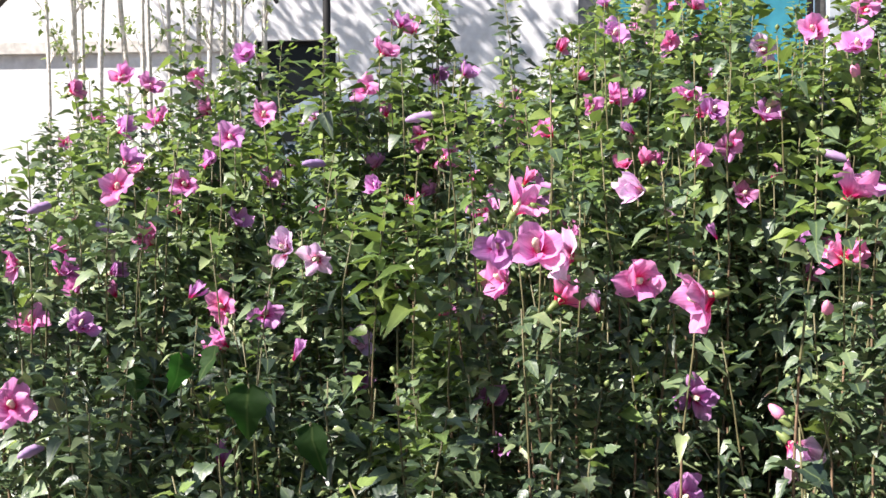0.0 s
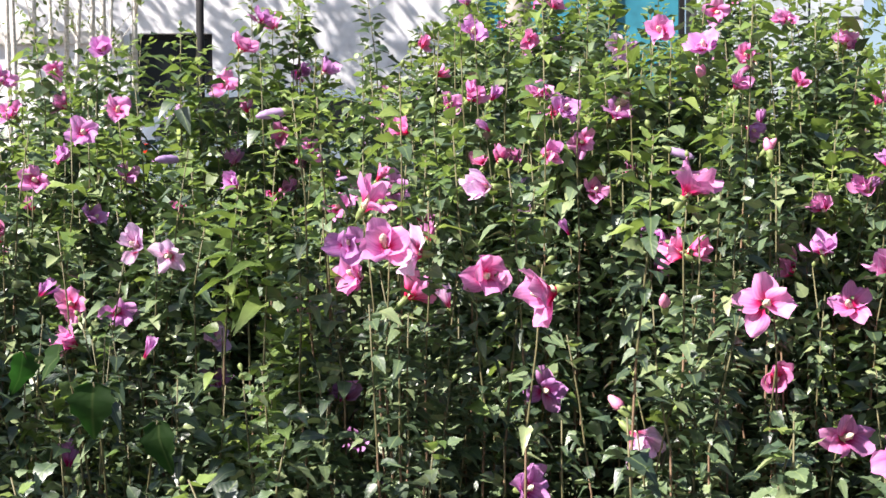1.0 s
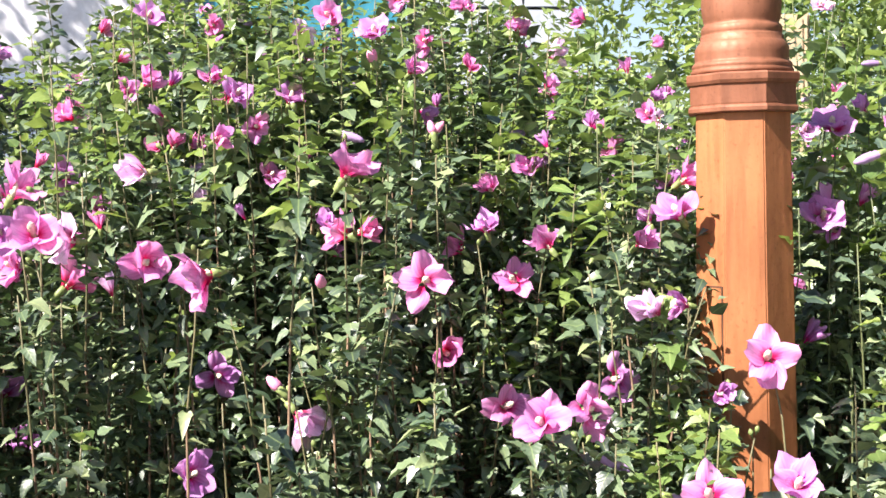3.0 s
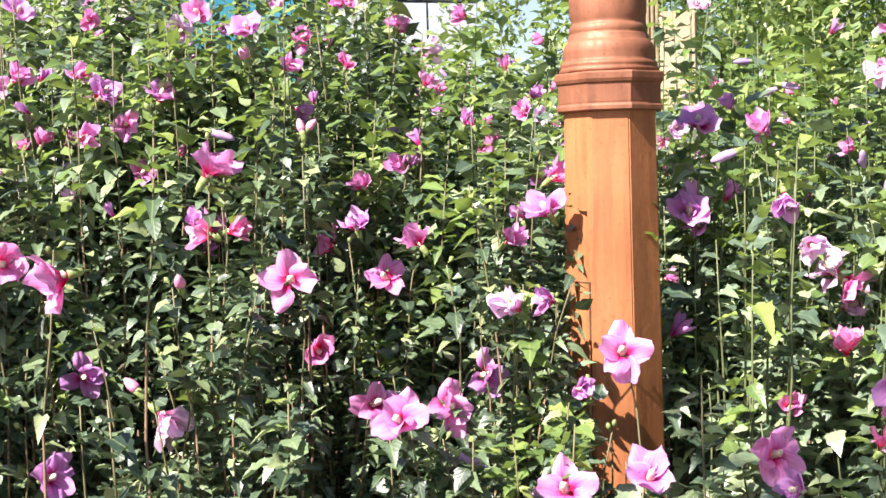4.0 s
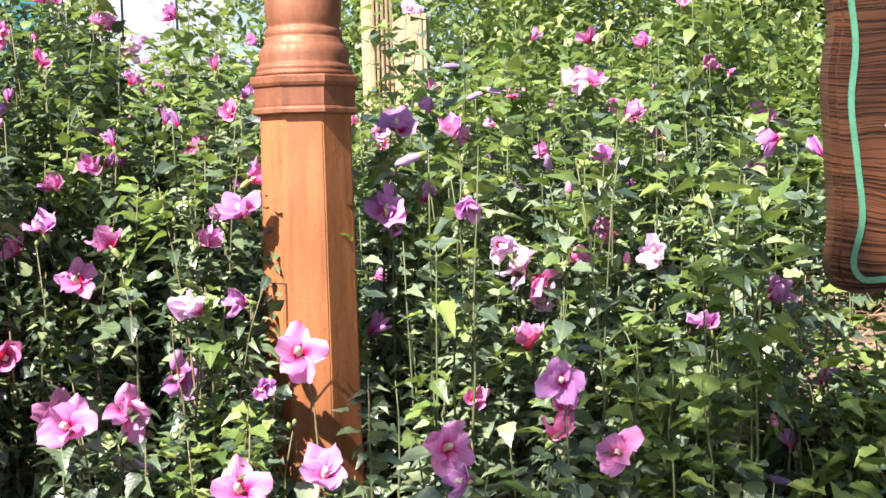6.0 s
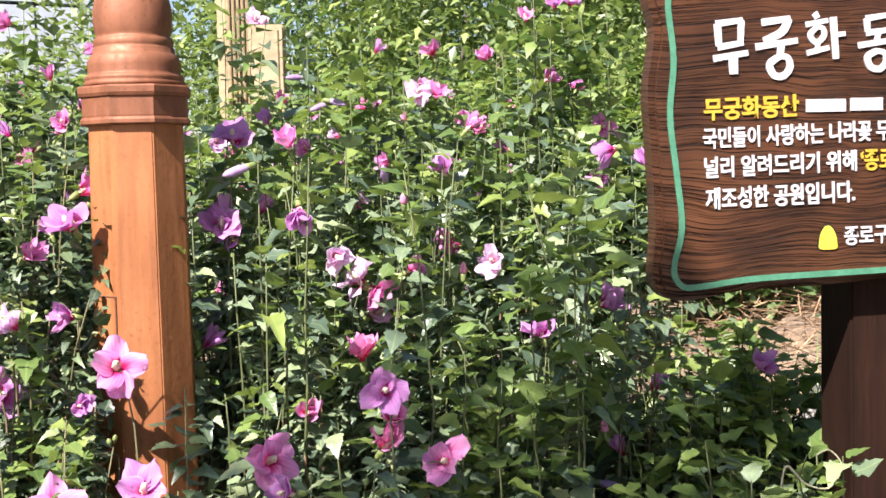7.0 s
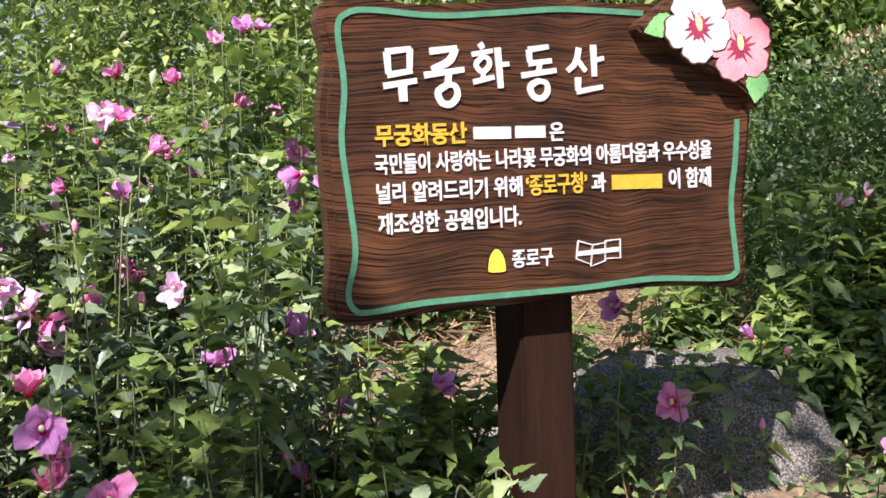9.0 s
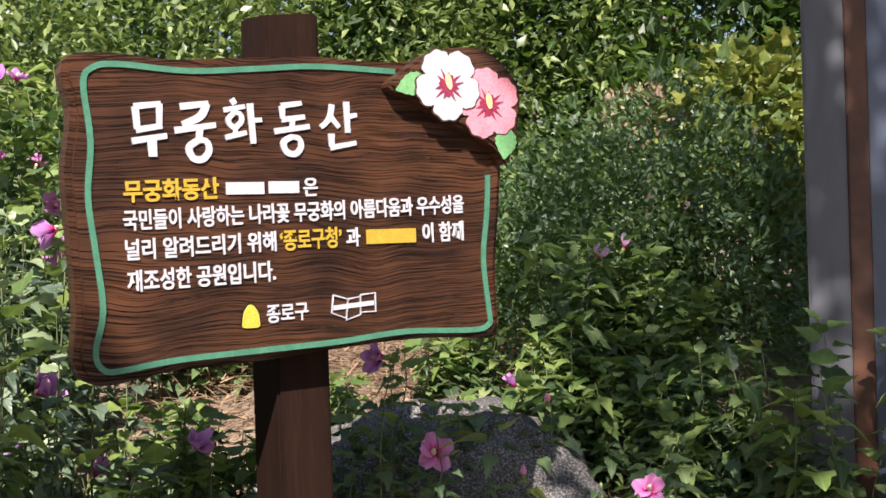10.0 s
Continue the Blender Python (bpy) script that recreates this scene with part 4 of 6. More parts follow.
# ---- flowers ----
TIP_PINK = surface("pink_tip", (0.70, 0.20, 0.36), (0.82, 0.34, 0.50), 120, 0.6, 0.3, 0.001)
def petal_mesh(name, splay, seed, size=0.052, ruffle=0.06, width=1.0):
    rng = np.random.default_rng(seed)
    nt, ns = 8, 9
    ts, ss = np.linspace(0, 1, nt), np.linspace(-1, 1, ns)
    ph = rng.uniform(0, 6, 4)
    V, UV = [], []
    for t in ts:
        for s in ss:
            te = t - 0.20 * abs(s) ** 3 * t + (0.035 * math.sin(6 * s + ph[0]) + 0.03 * math.sin(13 * s + ph[3])) * t ** 3
            steps = np.linspace(0, te, 14)
            th = radians(splay) * np.clip(steps / 0.42, 0, 1) ** 1.3 + radians(14) * np.clip(steps - 0.6, 0, 1) * rng.uniform(0.9, 1.1)
            r = 0.05 + np.trapz(np.sin(th), steps) if te > 0 else 0.05
            h = np.trapz(np.cos(th), steps) if te > 0 else 0.0
            w = width * (0.15 + 0.82 * math.sin(min(t * 1.02, 1) ** 1.5 * 2.1) ** 0.9)
            al = s * w / 2 / max(r, 0.30)
            h += ruffle * math.sin(4.5 * s + 3 * t + ph[1]) * t * t + 0.07 * s * t + 0.03 * math.sin(9 * s + ph[2]) * t ** 3 + 0.035 * math.sin(13 * s + 7 * t + ph[0]) * t ** 4
            V.append((r * math.cos(al) * size, r * math.sin(al) * size, h * size))
            UV.append((0.5 + s * w / 2, t))
    T = []
    for i in range(nt - 1):
        for k in range(ns - 1):
            a = i * ns + k
            T += [(a, a + 1, a + ns + 1), (a, a + ns + 1, a + ns)]
    return V, T, UV


PETAL_SHAPES = {k: [petal_mesh(k, ang, 40 + i + j * 7, ruffle=rf, width=w * (1.0, 1.12, 1.26)[j]) for j in range(3)] for i, (k, ang, rf, w) in enumerate((("open", 60, 0.15, 0.80), ("cup", 48, 0.14, 1.0), ("half", 32, 0.14, 0.95), ("closed", 12, 0.08, 0.85)))}
PETAL_DATA = {}


def petal_data(shape, variant, colour):
    key = (shape, variant, colour)
    if key not in PETAL_DATA:
        v, t, uv = PETAL_SHAPES[shape][variant]
        ob = soup("petal", v, t, PETALS[colour], None, uv, smooth=True)
        PETAL_DATA[key] = ob.data
        bpy.data.objects.remove(ob)
    return PETAL_DATA[key]


def mesh_only(name, bm, material, smooth=True):
    ob = part(name, bm, material, None, smooth=smooth)
    me = ob.data
    bpy.data.objects.remove(ob)
    return me


def bumpy(profile, sides, amount, twist=0.0):
    bm = ring_stack(profile, sides)
    for v in bm.verts:
        a = twist * v.co.z
        k = 1 + amount * noise.noise(v.co * 400)
        v.co.x, v.co.y = k * (v.co.x * math.cos(a) - v.co.y * math.sin(a)), k * (v.co.x * math.sin(a) + v.co.y * math.cos(a))
    return bm


CALYX_DATA = mesh_only("calyx", ring_stack([(0.0012, -0.016), (0.0014, -0.008), (0.0042, -0.0065), (0.0052, -0.002), (0.0056, 0.004), (0.0062, 0.0105), (0.0046, 0.011)], 10), CALYX)
STAMEN_DATA = mesh_only("stamen", bumpy([(0.0022, 0.002), (0.0024, 0.012), (0.0056, 0.016), (0.0050, 0.021), (0.0060, 0.026), (0.0048, 0.031), (0.0050, 0.036), (0.0020, 0.042)], 9, 0.5), STAMEN)
SPENT_DATA = mesh_only("rolled_petals", bumpy([(0.0045, 0.004), (0.0068, 0.012), (0.0080, 0.022), (0.0074, 0.034), (0.0056, 0.044), (0.0026, 0.051)], 9, 0.35, 60), SPENT)
BUD_DATA = mesh_only("bud", ring_stack([(0.0012, -0.010), (0.0016, -0.004), (0.0048, 0.0), (0.0060, 0.004), (0.0056, 0.008), (0.0034, 0.012), (0.0008, 0.0145)], 6), CALYX)
TIP_DATA = mesh_only("pink_tip", bumpy([(0.0058, 0.008), (0.0076, 0.014), (0.0074, 0.020), (0.0052, 0.027), (0.0016, 0.032)], 9, 0.25, 50), TIP_PINK)
VIEW_FROM = Vector((0.55, -0.33, 1.34))   # middle of the camera's path, to which most flowers turn


def facing(p, kind, rng):
    v = (VIEW_FROM - p).normalized()
    side = v.cross(Vector((0, 0, 1))).normalized()
    j = Vector(rng.normal(0, 0.32, 3))
    s = rng.choice((-1, 1))
    d = {"o": v + Vector((0, 0, 0.24)), "l": v * 0.45 + side * 0.95, "r": v * 0.3 - side * 0.95, "u": v * 0.6 + Vector((0, 0, 0.75)) + side * 0.3 * s,
         "q": v * 0.25 + Vector((0, 0, 0.5)) + side * 0.85, "h": v * 0.35 + Vector((0, 0, 0.55)) + side * 0.6 * s, "c": Vector((0, 0, 0.9)) + v * 0.2 + side * 0.5 * s,
         "s": side * s + Vector((0, 0, -0.15)) + v * 0.2, "d": Vector((0, 0, 1)) + side * 0.2 * s}[kind]
    return (d + j).normalized()


def flower(p, kind, colour, parent, origin, rng, turned=None, grown=0.0):
    """A flower at p: green cup, five petals, stamen column; or a rolled spent bloom or a swelling bud."""
    d = facing(p, kind, rng)
    if turned:   # right, up and towards the camera
        v = (VIEW_FROM - p).normalized()
        side = v.cross(Vector((0, 0, 1))).normalized()
        d = (v * turned[2] - side * turned[0] + Vector((0, 0, turned[1]))).normalized()
        p = p - d * 0.024 * grown
    m = Matrix.Translation(p - origin) @ d.to_track_quat("Z", "Y").to_matrix().to_4x4()
    s = rng.uniform(0.82, 1.06)
    fl = new("flower" if kind not in "sd" else "bud", CALYX_DATA)
    fl.parent = parent
    if kind == "s":
        fl["label"] = "rolled-up spent purple bloom"
        new("rolled_petals", SPENT_DATA).parent = fl
        fl.matrix_local = m
        return d
    if kind == "d":
        fl["label"] = "swelling pink flower bud"
        new("pink_tip", TIP_DATA).parent = fl
        fl.matrix_local = m
        return d
    shape = {"o": "open", "l": "cup", "r": "cup", "u": "cup", "q": "half", "h": "half", "c": "closed"}[kind]
    fl["label"] = {"open": "wide open", "cup": "cupped", "half": "half-open", "closed": "closing"}[shape] + " " + ("pink", "violet-pink", "rose-red", "pale pink")[colour] + " hibiscus flower"
    if grown:
        s = grown
    elif p.y > 1.74 and p.x < 1.3 or p.y > 1.9:
        s *= 0.86
    elif p.x > 1.3 and p.y > 1.3:
        s *= 1.1
    if kind == "c" and not grown:
        s *= 0.9
    fl.matrix_local = m @ Matrix.Translation((0, 0, -0.012)) @ Matrix.Diagonal((s, s, s, 1))
    turn, broad = rng.uniform(0, 72), int(rng.integers(3))
    for i in range(5):
        ob = new("petal", petal_data(shape, broad if rng.uniform() < 0.75 else int(rng.integers(3)), colour))
        ob.parent = fl
        ob.matrix_local = pose(0, 0, 0.004, rng.normal(0, 11), rng.normal(0, 13), turn + 72 * i + rng.normal(0, 5))
    if kind != "c":
        new("stamen", STAMEN_DATA).parent = fl
    return d


# ---- shrubs ----
BED = []


def shrub(x, y, top, blooms, shoots=9, leaf=0.0, spread=0.17, lush=0.0):
    BED.append((x, y, top, blooms, shoots, leaf or ((0.028 if y < 1.9 else 0.032) if x < 1.3 else 0.045), spread, lush))


def shoot_path(base, top, rng, n=7):
    t = np.linspace(0, 1, n)[:, None]
    bow = rng.normal(0, 0.02, 3) * (1, 1, 0)
    out = (top - base) * (1, 1, 0)
    return base + (top - base) * t - out * 0.35 * t * (1 - t) * 2 + bow * np.sin(t * np.pi) + rng.normal(0, 0.004, (n, 3)) * (t > 0) * (t < 1)


def plant(index, x, y, top, blooms, shoots, leaf, spread, lush, clear_at, clear_way, clear_room):
    rng = np.random.default_rng(1000 + index)
    z = float(ground_height(x, y))
    origin = Vector((x, y, z))
    tones = [b[4] for b in blooms if b[3] not in "sd"]
    if tones:
        what = ("pink", "violet-pink", "rose-red", "pale pink")[max(set(tones), key=tones.count)]
        label = "upright hibiscus shrub with %s flowers and toothed leaves" % what
    else:
        label = "leafy upright hibiscus shrub with dark green leaves"
    bush = thing("hibiscus_shrub", x, y, z, label, "shrub", "hibiscus shrubs in the bed")
    paths = []
    for bx, by, bz, kind, colour, *more in blooms:
        p = Vector((x + bx, y + by, bz))
        d = flower(p, kind, colour, bush, origin, rng, *more)
        foot = p - d * 0.026
        lift = rng.uniform(0.0, 0.08) if kind not in "sd" else 0.02
        back = Vector((foot.x - VIEW_FROM.x, foot.y - VIEW_FROM.y, 0)).normalized() * rng.uniform(0.012, 0.03)
        tip = np.array((foot.x + back.x + rng.normal(0, 0.012), foot.y + back.y, foot.z + lift))
        if math.hypot(p.x - 1.2, p.y - 1.3) < 0.2:
            lift = 0.005
        fx, fy = tip[0] * 0.8 + x * 0.2 + rng.normal(0, 0.02), tip[1] * 0.8 + y * 0.2 + rng.normal(0, 0.02)
        tip[2] = foot.z + lift
        base = np.array((fx, fy, float(ground_height(fx, fy)) - 0.01))
        paths.append((shoot_path(base, tip, rng), 1 - lift / max(tip[2] - base[2], 0.1)))
    low, high = z + (0.55 if x < 1.3 else 0.42) * (top - z), top
    for k in range(shoots):
        a, r = rng.uniform(0, 2 * np.pi), spread * math.sqrt(rng.uniform(0.02, 1)) 
        h = rng.uniform(low, high) if k % 3 else rng.uniform(high - 0.08, high + 0.05)
        tip = np.array((x + r * math.cos(a) * 1.15, y + r * math.sin(a) * 1.15, h))
        fx, fy = x + r * 0.85 * math.cos(a), y + r * 0.85 * math.sin(a)
        base = np.array((fx, fy, float(ground_height(fx, fy)) - 0.01))
        paths.append((shoot_path(base, tip, rng), None))
    P, D, S, Y, K, Q = [], [], [], [], [], []
    for number, (path, own) in enumerate(paths):
        length = float(np.linalg.norm(np.diff(path, axis=0), axis=1).sum())
        n = int(length / (0.0056 if leaf < 0.031 else 0.0066 if leaf < 0.040 else 0.0115) / (1.0 if y < 2.5 else 0.8))
        u = 0.10 + 0.90 * (np.arange(n) + rng.uniform(0, 1, n)) / n
        if x > 1.3:
            u = u[(u < 0.62) | (rng.uniform(0, 1, n) < 0.62)]
            n = len(u)
        q = u * (len(path) - 1)
        i = np.minimum(q.astype(int), len(path) - 2)
        pos = path[i] + (path[i + 1] - path[i]) * (q - i)[:, None]
        a = np.arange(n) * 2.4 + rng.uniform(0, 6) + rng.normal(0, 0.35, n)
        out = np.stack([np.cos(a), np.sin(a), np.zeros(n)], 1)
        rise = np.where(u > 0.9, rng.uniform(0.2, 1.0, n), np.where(u > 0.7, rng.uniform(-0.2, 0.5, n), rng.uniform(-0.35, 0.35, n) if x < 1.3 else rng.uniform(-0.3, 0.35, n)))
        way = out + np.stack([0 * rise, 0 * rise, rise], 1) + rng.normal(0, 0.12, (n, 3))
        size = leaf * rng.uniform(0.6, 1.12, n) * np.where(u > 0.95, 0.85 if x < 1.3 else 1.2, np.where(u > 0.75, 1.25, 1.0))
        size = size * (rng.uniform(0.8, 1.8, n) if x > 3.3 else 1.0)
        fresh = path[-1][2] > 1.32 or x > 1.45
        green = own is None and rng.uniform() < lush + (0.15 if 1.45 < x < 2.6 else 0.09 if y < 1.8 else 0.05)
        young = (u > rng.uniform(0.45, 0.65)) if green else (u > (rng.uniform(0.84, 0.97) if x < 1.45 else rng.uniform(0.72, 0.95))) & (rng.uniform(0, 1, n) < (0.75 if fresh else 0.12))
        P.append(pos + out * (0.003 + rng.uniform(0, 0.16, (n, 1)) ** 2)); D.append(way); S.append(size); Y.append(young)
        K.append(np.full(n, number)); Q.append(u)
    P, D, S, Y, K, Q = np.vstack(P), np.vstack(D), np.concatenate(S), np.concatenate(Y), np.concatenate(K), np.concatenate(Q)
    # drop leaves in the cleared lines, most of them from blooms to the camera
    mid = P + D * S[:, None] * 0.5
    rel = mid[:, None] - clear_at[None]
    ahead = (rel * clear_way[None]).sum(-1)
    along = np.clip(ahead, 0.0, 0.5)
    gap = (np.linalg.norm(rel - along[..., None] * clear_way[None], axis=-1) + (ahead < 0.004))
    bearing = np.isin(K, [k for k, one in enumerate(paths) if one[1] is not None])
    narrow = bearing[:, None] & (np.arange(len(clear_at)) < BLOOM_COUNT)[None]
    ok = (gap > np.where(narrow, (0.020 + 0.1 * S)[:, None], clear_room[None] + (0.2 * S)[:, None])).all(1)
    # a shoot ends where its last leaves are
    for number, (path, own) in enumerate(paths):
        mine = np.sort(Q[ok & (K == number)])
        if own is None:
            holes = np.diff(np.concatenate([[0.1], mine])) > 0.13
            end = (np.concatenate([[0.1], mine])[np.argmax(holes)] if holes.any() else (mine[-1] if len(mine) else 0.0)) + 0.01
            ok &= ~((K == number) & (Q > end))
        else:
            end = max(own, mine[-1] if len(mine) and mine[-1] - own < 0.2 else own)
        if end < 0.25:
            ok &= K != number
            continue
        t = np.linspace(0, min(end, 1.0), len(path)) * (len(path) - 1)
        i = np.minimum(t.astype(int), len(path) - 2)
        cut_path = path[i] + (path[i + 1] - path[i]) * (t - i)[:, None]
        v, f = tube_arrays(cut_path - (x, y, z), np.linspace(0.0032, 0.0011, len(path)), 5)
        soup("stem", v, f, STEM_WOOD, bush, smooth=True, twin=(STEM_GREEN, (np.arange(len(f)) >= (len(path) - 3) * 10).astype(int)) if x < 1.3 else (STEM_LUSH, (np.arange(len(f)) >= 20).astype(int)))
        if own or rng.uniform() < 0.16:
            for k in range(int(rng.integers(1, 3))):
                b = new("bud", BUD_DATA)
                b.parent = bush
                spot = cut_path[-1] * (1 - 0.09 * k) + cut_path[-2] * 0.09 * k
                w = Vector((rng.normal(0, 0.6), rng.normal(0, 0.6), 0.8)).normalized()
                b.matrix_local = Matrix.Translation(Vector(spot) - origin + w * 0.012) @ w.to_track_quat("Z", "Y").to_matrix().to_4x4() @ Matrix.Diagonal((0.66, 0.66, 0.62, 1))
    P, D, S, Y = P[ok], D[ok], S[ok], Y[ok]
    v, t, uv = leaf_arrays(P - (x, y, z), D, S, rng, far="big" if (x > 1.3 and y < 1.9) or y < 1.5 else False if y < 1.95 else "mid", fold=0.32 if x < 1.3 else 0.26, curl=0.62 if x < 1.3 else 0.5, tilt=0.27 if x < 1.3 else 0.22, girth=1.08 if x < 1.3 else 0.95)
    leaves = soup("foliage", v, t, LEAF_OLD if x < 1.3 else LEAF_LUSH if x < 2.6 else LEAF_VINE, bush, uv, smooth=True, twin=(LEAF_NEW, np.repeat(Y.astype(int), len(t) // len(P))))
    leaves["kind"] = "stuff"


# flowering shrubs, front row first
shrub(3.15, 0.70, 0.85, [(0.00, -0.05, 0.807, 'o', 0)])
shrub(3.16, 1.06, 0.98, [(0.01, -0.09, 0.802, 'd', 2), (0.21, -0.04, 0.942, 'd', 2), (-0.22, -0.01, 0.891, 'o', 0)])
shrub(1.55, 1.20, 1.09, [(0.108, -0.089, 0.929, 'o', 0, (-0.1, 0.12, 1), 1.0), (0.001, -0.109, 1.048, 'l', 1, (0.12, -0.1, 0.95), 0.92), (-0.14, -0.10, 0.922, 'u', 1), (-0.138, -0.036, 0.958, 'o', 0, (0.5, 0.15, 0.75), 1.02), (0.09, 0.06, 0.921, 'h', 2), (0.11, 0.06, 0.964, 'h', 2)])
shrub(2.80, 1.12, 1.15, [(0.00, -0.05, 1.109, 'h', 1)])
shrub(3.40, 1.18, 1.01, [(0.00, -0.05, 0.974, 'c', 1)])
shrub(3.84, 1.18, 1.32, [(0.00, -0.05, 1.280, 'c', 3)])
shrub(1.18, 1.28, 1.13, [(0.049, -0.105, 0.946, 'u', 1, (0.1, 0.5, 0.75), 1.0), (-0.070, -0.090, 0.937, 'o', 0, (-0.1, 0.4, 0.8), 1.0), (0.035, -0.050, 1.104, 'o', 0, (0.05, 0.3, 0.9), 0.95), (0.015, 0.049, 1.036, 'h', 1, (0.2, 0.1, 0.9), 0.62)])
shrub(2.27, 1.32, 1.02, [(0.09, -0.16, 0.985, 'h', 1), (-0.14, -0.06, 0.844, 'c', 1), (0.05, 0.07, 0.919, 'c', 1)])
shrub(4.18, 1.27, 1.34, [(0.00, -0.05, 1.296, 'c', 3)])
shrub(2.15, 1.40, 1.39, [(-0.05, -0.13, 0.877, 'd', 1), (-0.07, -0.12, 0.799, 's', 3), (0.08, -0.11, 1.349, 'c', 1), (0.03, 0.00, 1.017, 's', 3), (-0.08, 0.01, 1.042, 'u', 1), (0.09, 0.05, 1.084, 'h', 1)])
shrub(1.02, 1.36, 1.20, [(-0.03, -0.08, 0.974, 's', 3), (-0.120, -0.124, 1.034, 'o', 0, (-0.2, 0.4, 0.8), 1.0), (0.08, -0.05, 0.903, 's', 3), (-0.012, -0.015, 1.023, 'o', 0, (0.3, 0.1, 0.9), 0.98), (0.084, 0.028, 1.156, 'h', 3, (-0.7, 0.5, 0.35), 1.05)])
shrub(0.58, 1.50, 1.42, [(0.01, -0.13, 1.065, 'd', 2), (0.07, -0.08, 1.196, 'd', 2), (-0.108, -0.043, 0.948, 'o', 1, (0.4, 0.1, 0.7), 0.95), (0.135, 0.039, 1.371, 'l', 0, (0.4, 0.6, 0.05), 1.2), (-0.104, -0.100, 1.222, 'l', 0, (-0.9, -0.15, 0.15), 1.15)])
shrub(1.62, 1.52, 1.41, [(-0.010, -0.070, 0.957, 'h', 2, (0.3, 0.2, 0.7), 0.7), (-0.10, -0.07, 1.369, 's', 3), (0.11, -0.04, 1.027, 'h', 2), (-0.005, -0.056, 1.279, 'q', 1, (0.15, -0.5, 0.35), 1.0)])
shrub(0.31, 1.58, 1.40, [(-0.040, -0.130, 1.295, 'u', 0, (-0.2, 0.5, 0.7), 1.0), (0.01, -0.08, 1.270, 'l', 3), (-0.07, -0.06, 1.335, 'h', 0), (0.11, -0.06, 1.363, 'q', 3), (0.105, -0.055, 1.237, 'o', 0, (0.1, 0.05, 1), 1.02), (-0.01, -0.00, 1.202, 'h', 2), (-0.100, 0.020, 1.285, 'o', 1, (-0.2, 0.3, 0.9), 0.9)])
shrub(-0.47, 1.60, 1.39, [(-0.01, -0.12, 1.059, 'o', 0), (0.04, -0.12, 1.005, 's', 3), (-0.03, 0.09, 1.350, 's', 1)])
shrub(1.88, 1.68, 1.37, [(-0.01, -0.12, 1.287, 'd', 2), (0.13, -0.10, 1.147, 'd', 0), (-0.110, -0.050, 1.198, 'u', 3, (0.4, -0.2, 0.6), 0.85), (0.04, -0.04, 1.162, 'h', 0), (0.01, -0.02, 1.332, 's', 3), (-0.04, -0.01, 1.141, 'u', 3), (-0.03, -0.01, 1.135, 'r', 0)])
shrub(0.85, 1.73, 1.45, [(-0.032, -0.194, 1.196, 'o', 0, (-0.1, 0.15, 0.95), 1.05), (-0.14, -0.12, 1.261, 'h', 2), (-0.215, -0.230, 0.999, 'q', 3, (0.55, -0.55, 0.35), 1.1), (0.116, -0.115, 0.987, 'o', 0, (0.45, 0.2, 0.8), 1.0), (0.061, 0.095, 1.042, 'h', 2, (0.2, -0.2, 0.9), 1.0), (0.04, 0.06, 1.414, 'd', 2), (0.13, 0.07, 1.253, 'u', 1)])
shrub(0.23, 1.74, 1.52, [(0.02, -0.14, 0.924, 's', 1), (-0.11, -0.09, 1.482, 's', 1), (0.13, -0.08, 1.183, 'c', 3), (-0.025, -0.010, 1.231, 'l', 0, (-0.8, 0.3, 0.5), 1.05), (-0.04, 0.00, 1.026, 'u', 1), (0.02, 0.02, 1.380, 'c', 2)])
shrub(-0.18, 1.80, 1.31, [(-0.03, -0.20, 0.953, 'c', 1), (0.06, -0.08, 1.100, 'c', 1), (0.05, -0.08, 1.273, 'h', 3), (-0.05, -0.08, 1.117, 'q', 0), (-0.08, 0.01, 1.176, 'o', 2), (0.08, 0.02, 1.258, 'o', 3), (-0.02, 0.06, 1.159, 'o', 1)])
shrub(1.28, 1.82, 1.37, [(0.00, -0.17, 1.127, 'h', 1), (-0.106, -0.137, 1.006, 'o', 1, (0.45, 0.1, 0.8), 0.95), (-0.05, -0.08, 1.224, 'h', 0), (0.04, -0.06, 1.265, 'h', 1), (0.08, 0.04, 1.329, 'h', 0), (0.04, 0.09, 1.255, 'h', 1)])
shrub(2.13, 1.86, 1.48, [(0.00, -0.20, 1.173, 'o', 3, (-0.35, 0.15, 0.8), 0.9), (-0.03, -0.09, 1.344, 'h', 1), (0.02, -0.03, 1.208, 'q', 0), (0.09, 0.01, 1.443, 'h', 0), (-0.08, 0.06, 1.372, 'h', 0)])
shrub(2.48, 1.72, 1.44, [(0.00, -0.05, 1.396, 'h', 1)])
shrub(1.77, 1.82, 1.50, [(0.020, -0.130, 1.195, 'h', 3, (0.3, 0.3, 0.6), 0.6), (0.10, -0.12, 1.076, 'h', 3), (-0.05, -0.10, 1.399, 'h', 0), (-0.07, 0.01, 1.279, 'c', 1), (0.00, 0.10, 1.459, 'h', 1)])
shrub(1.62, 1.85, 1.48, [(-0.07, -0.09, 1.037, 'c', 1), (-0.01, -0.06, 1.252, 'u', 1), (0.02, -0.05, 1.234, 'u', 1), (0.02, -0.05, 1.272, 'h', 1), (0.040, 0.000, 1.439, 'u', 1, (-0.1, 0.8, 0.4), 1.05)])
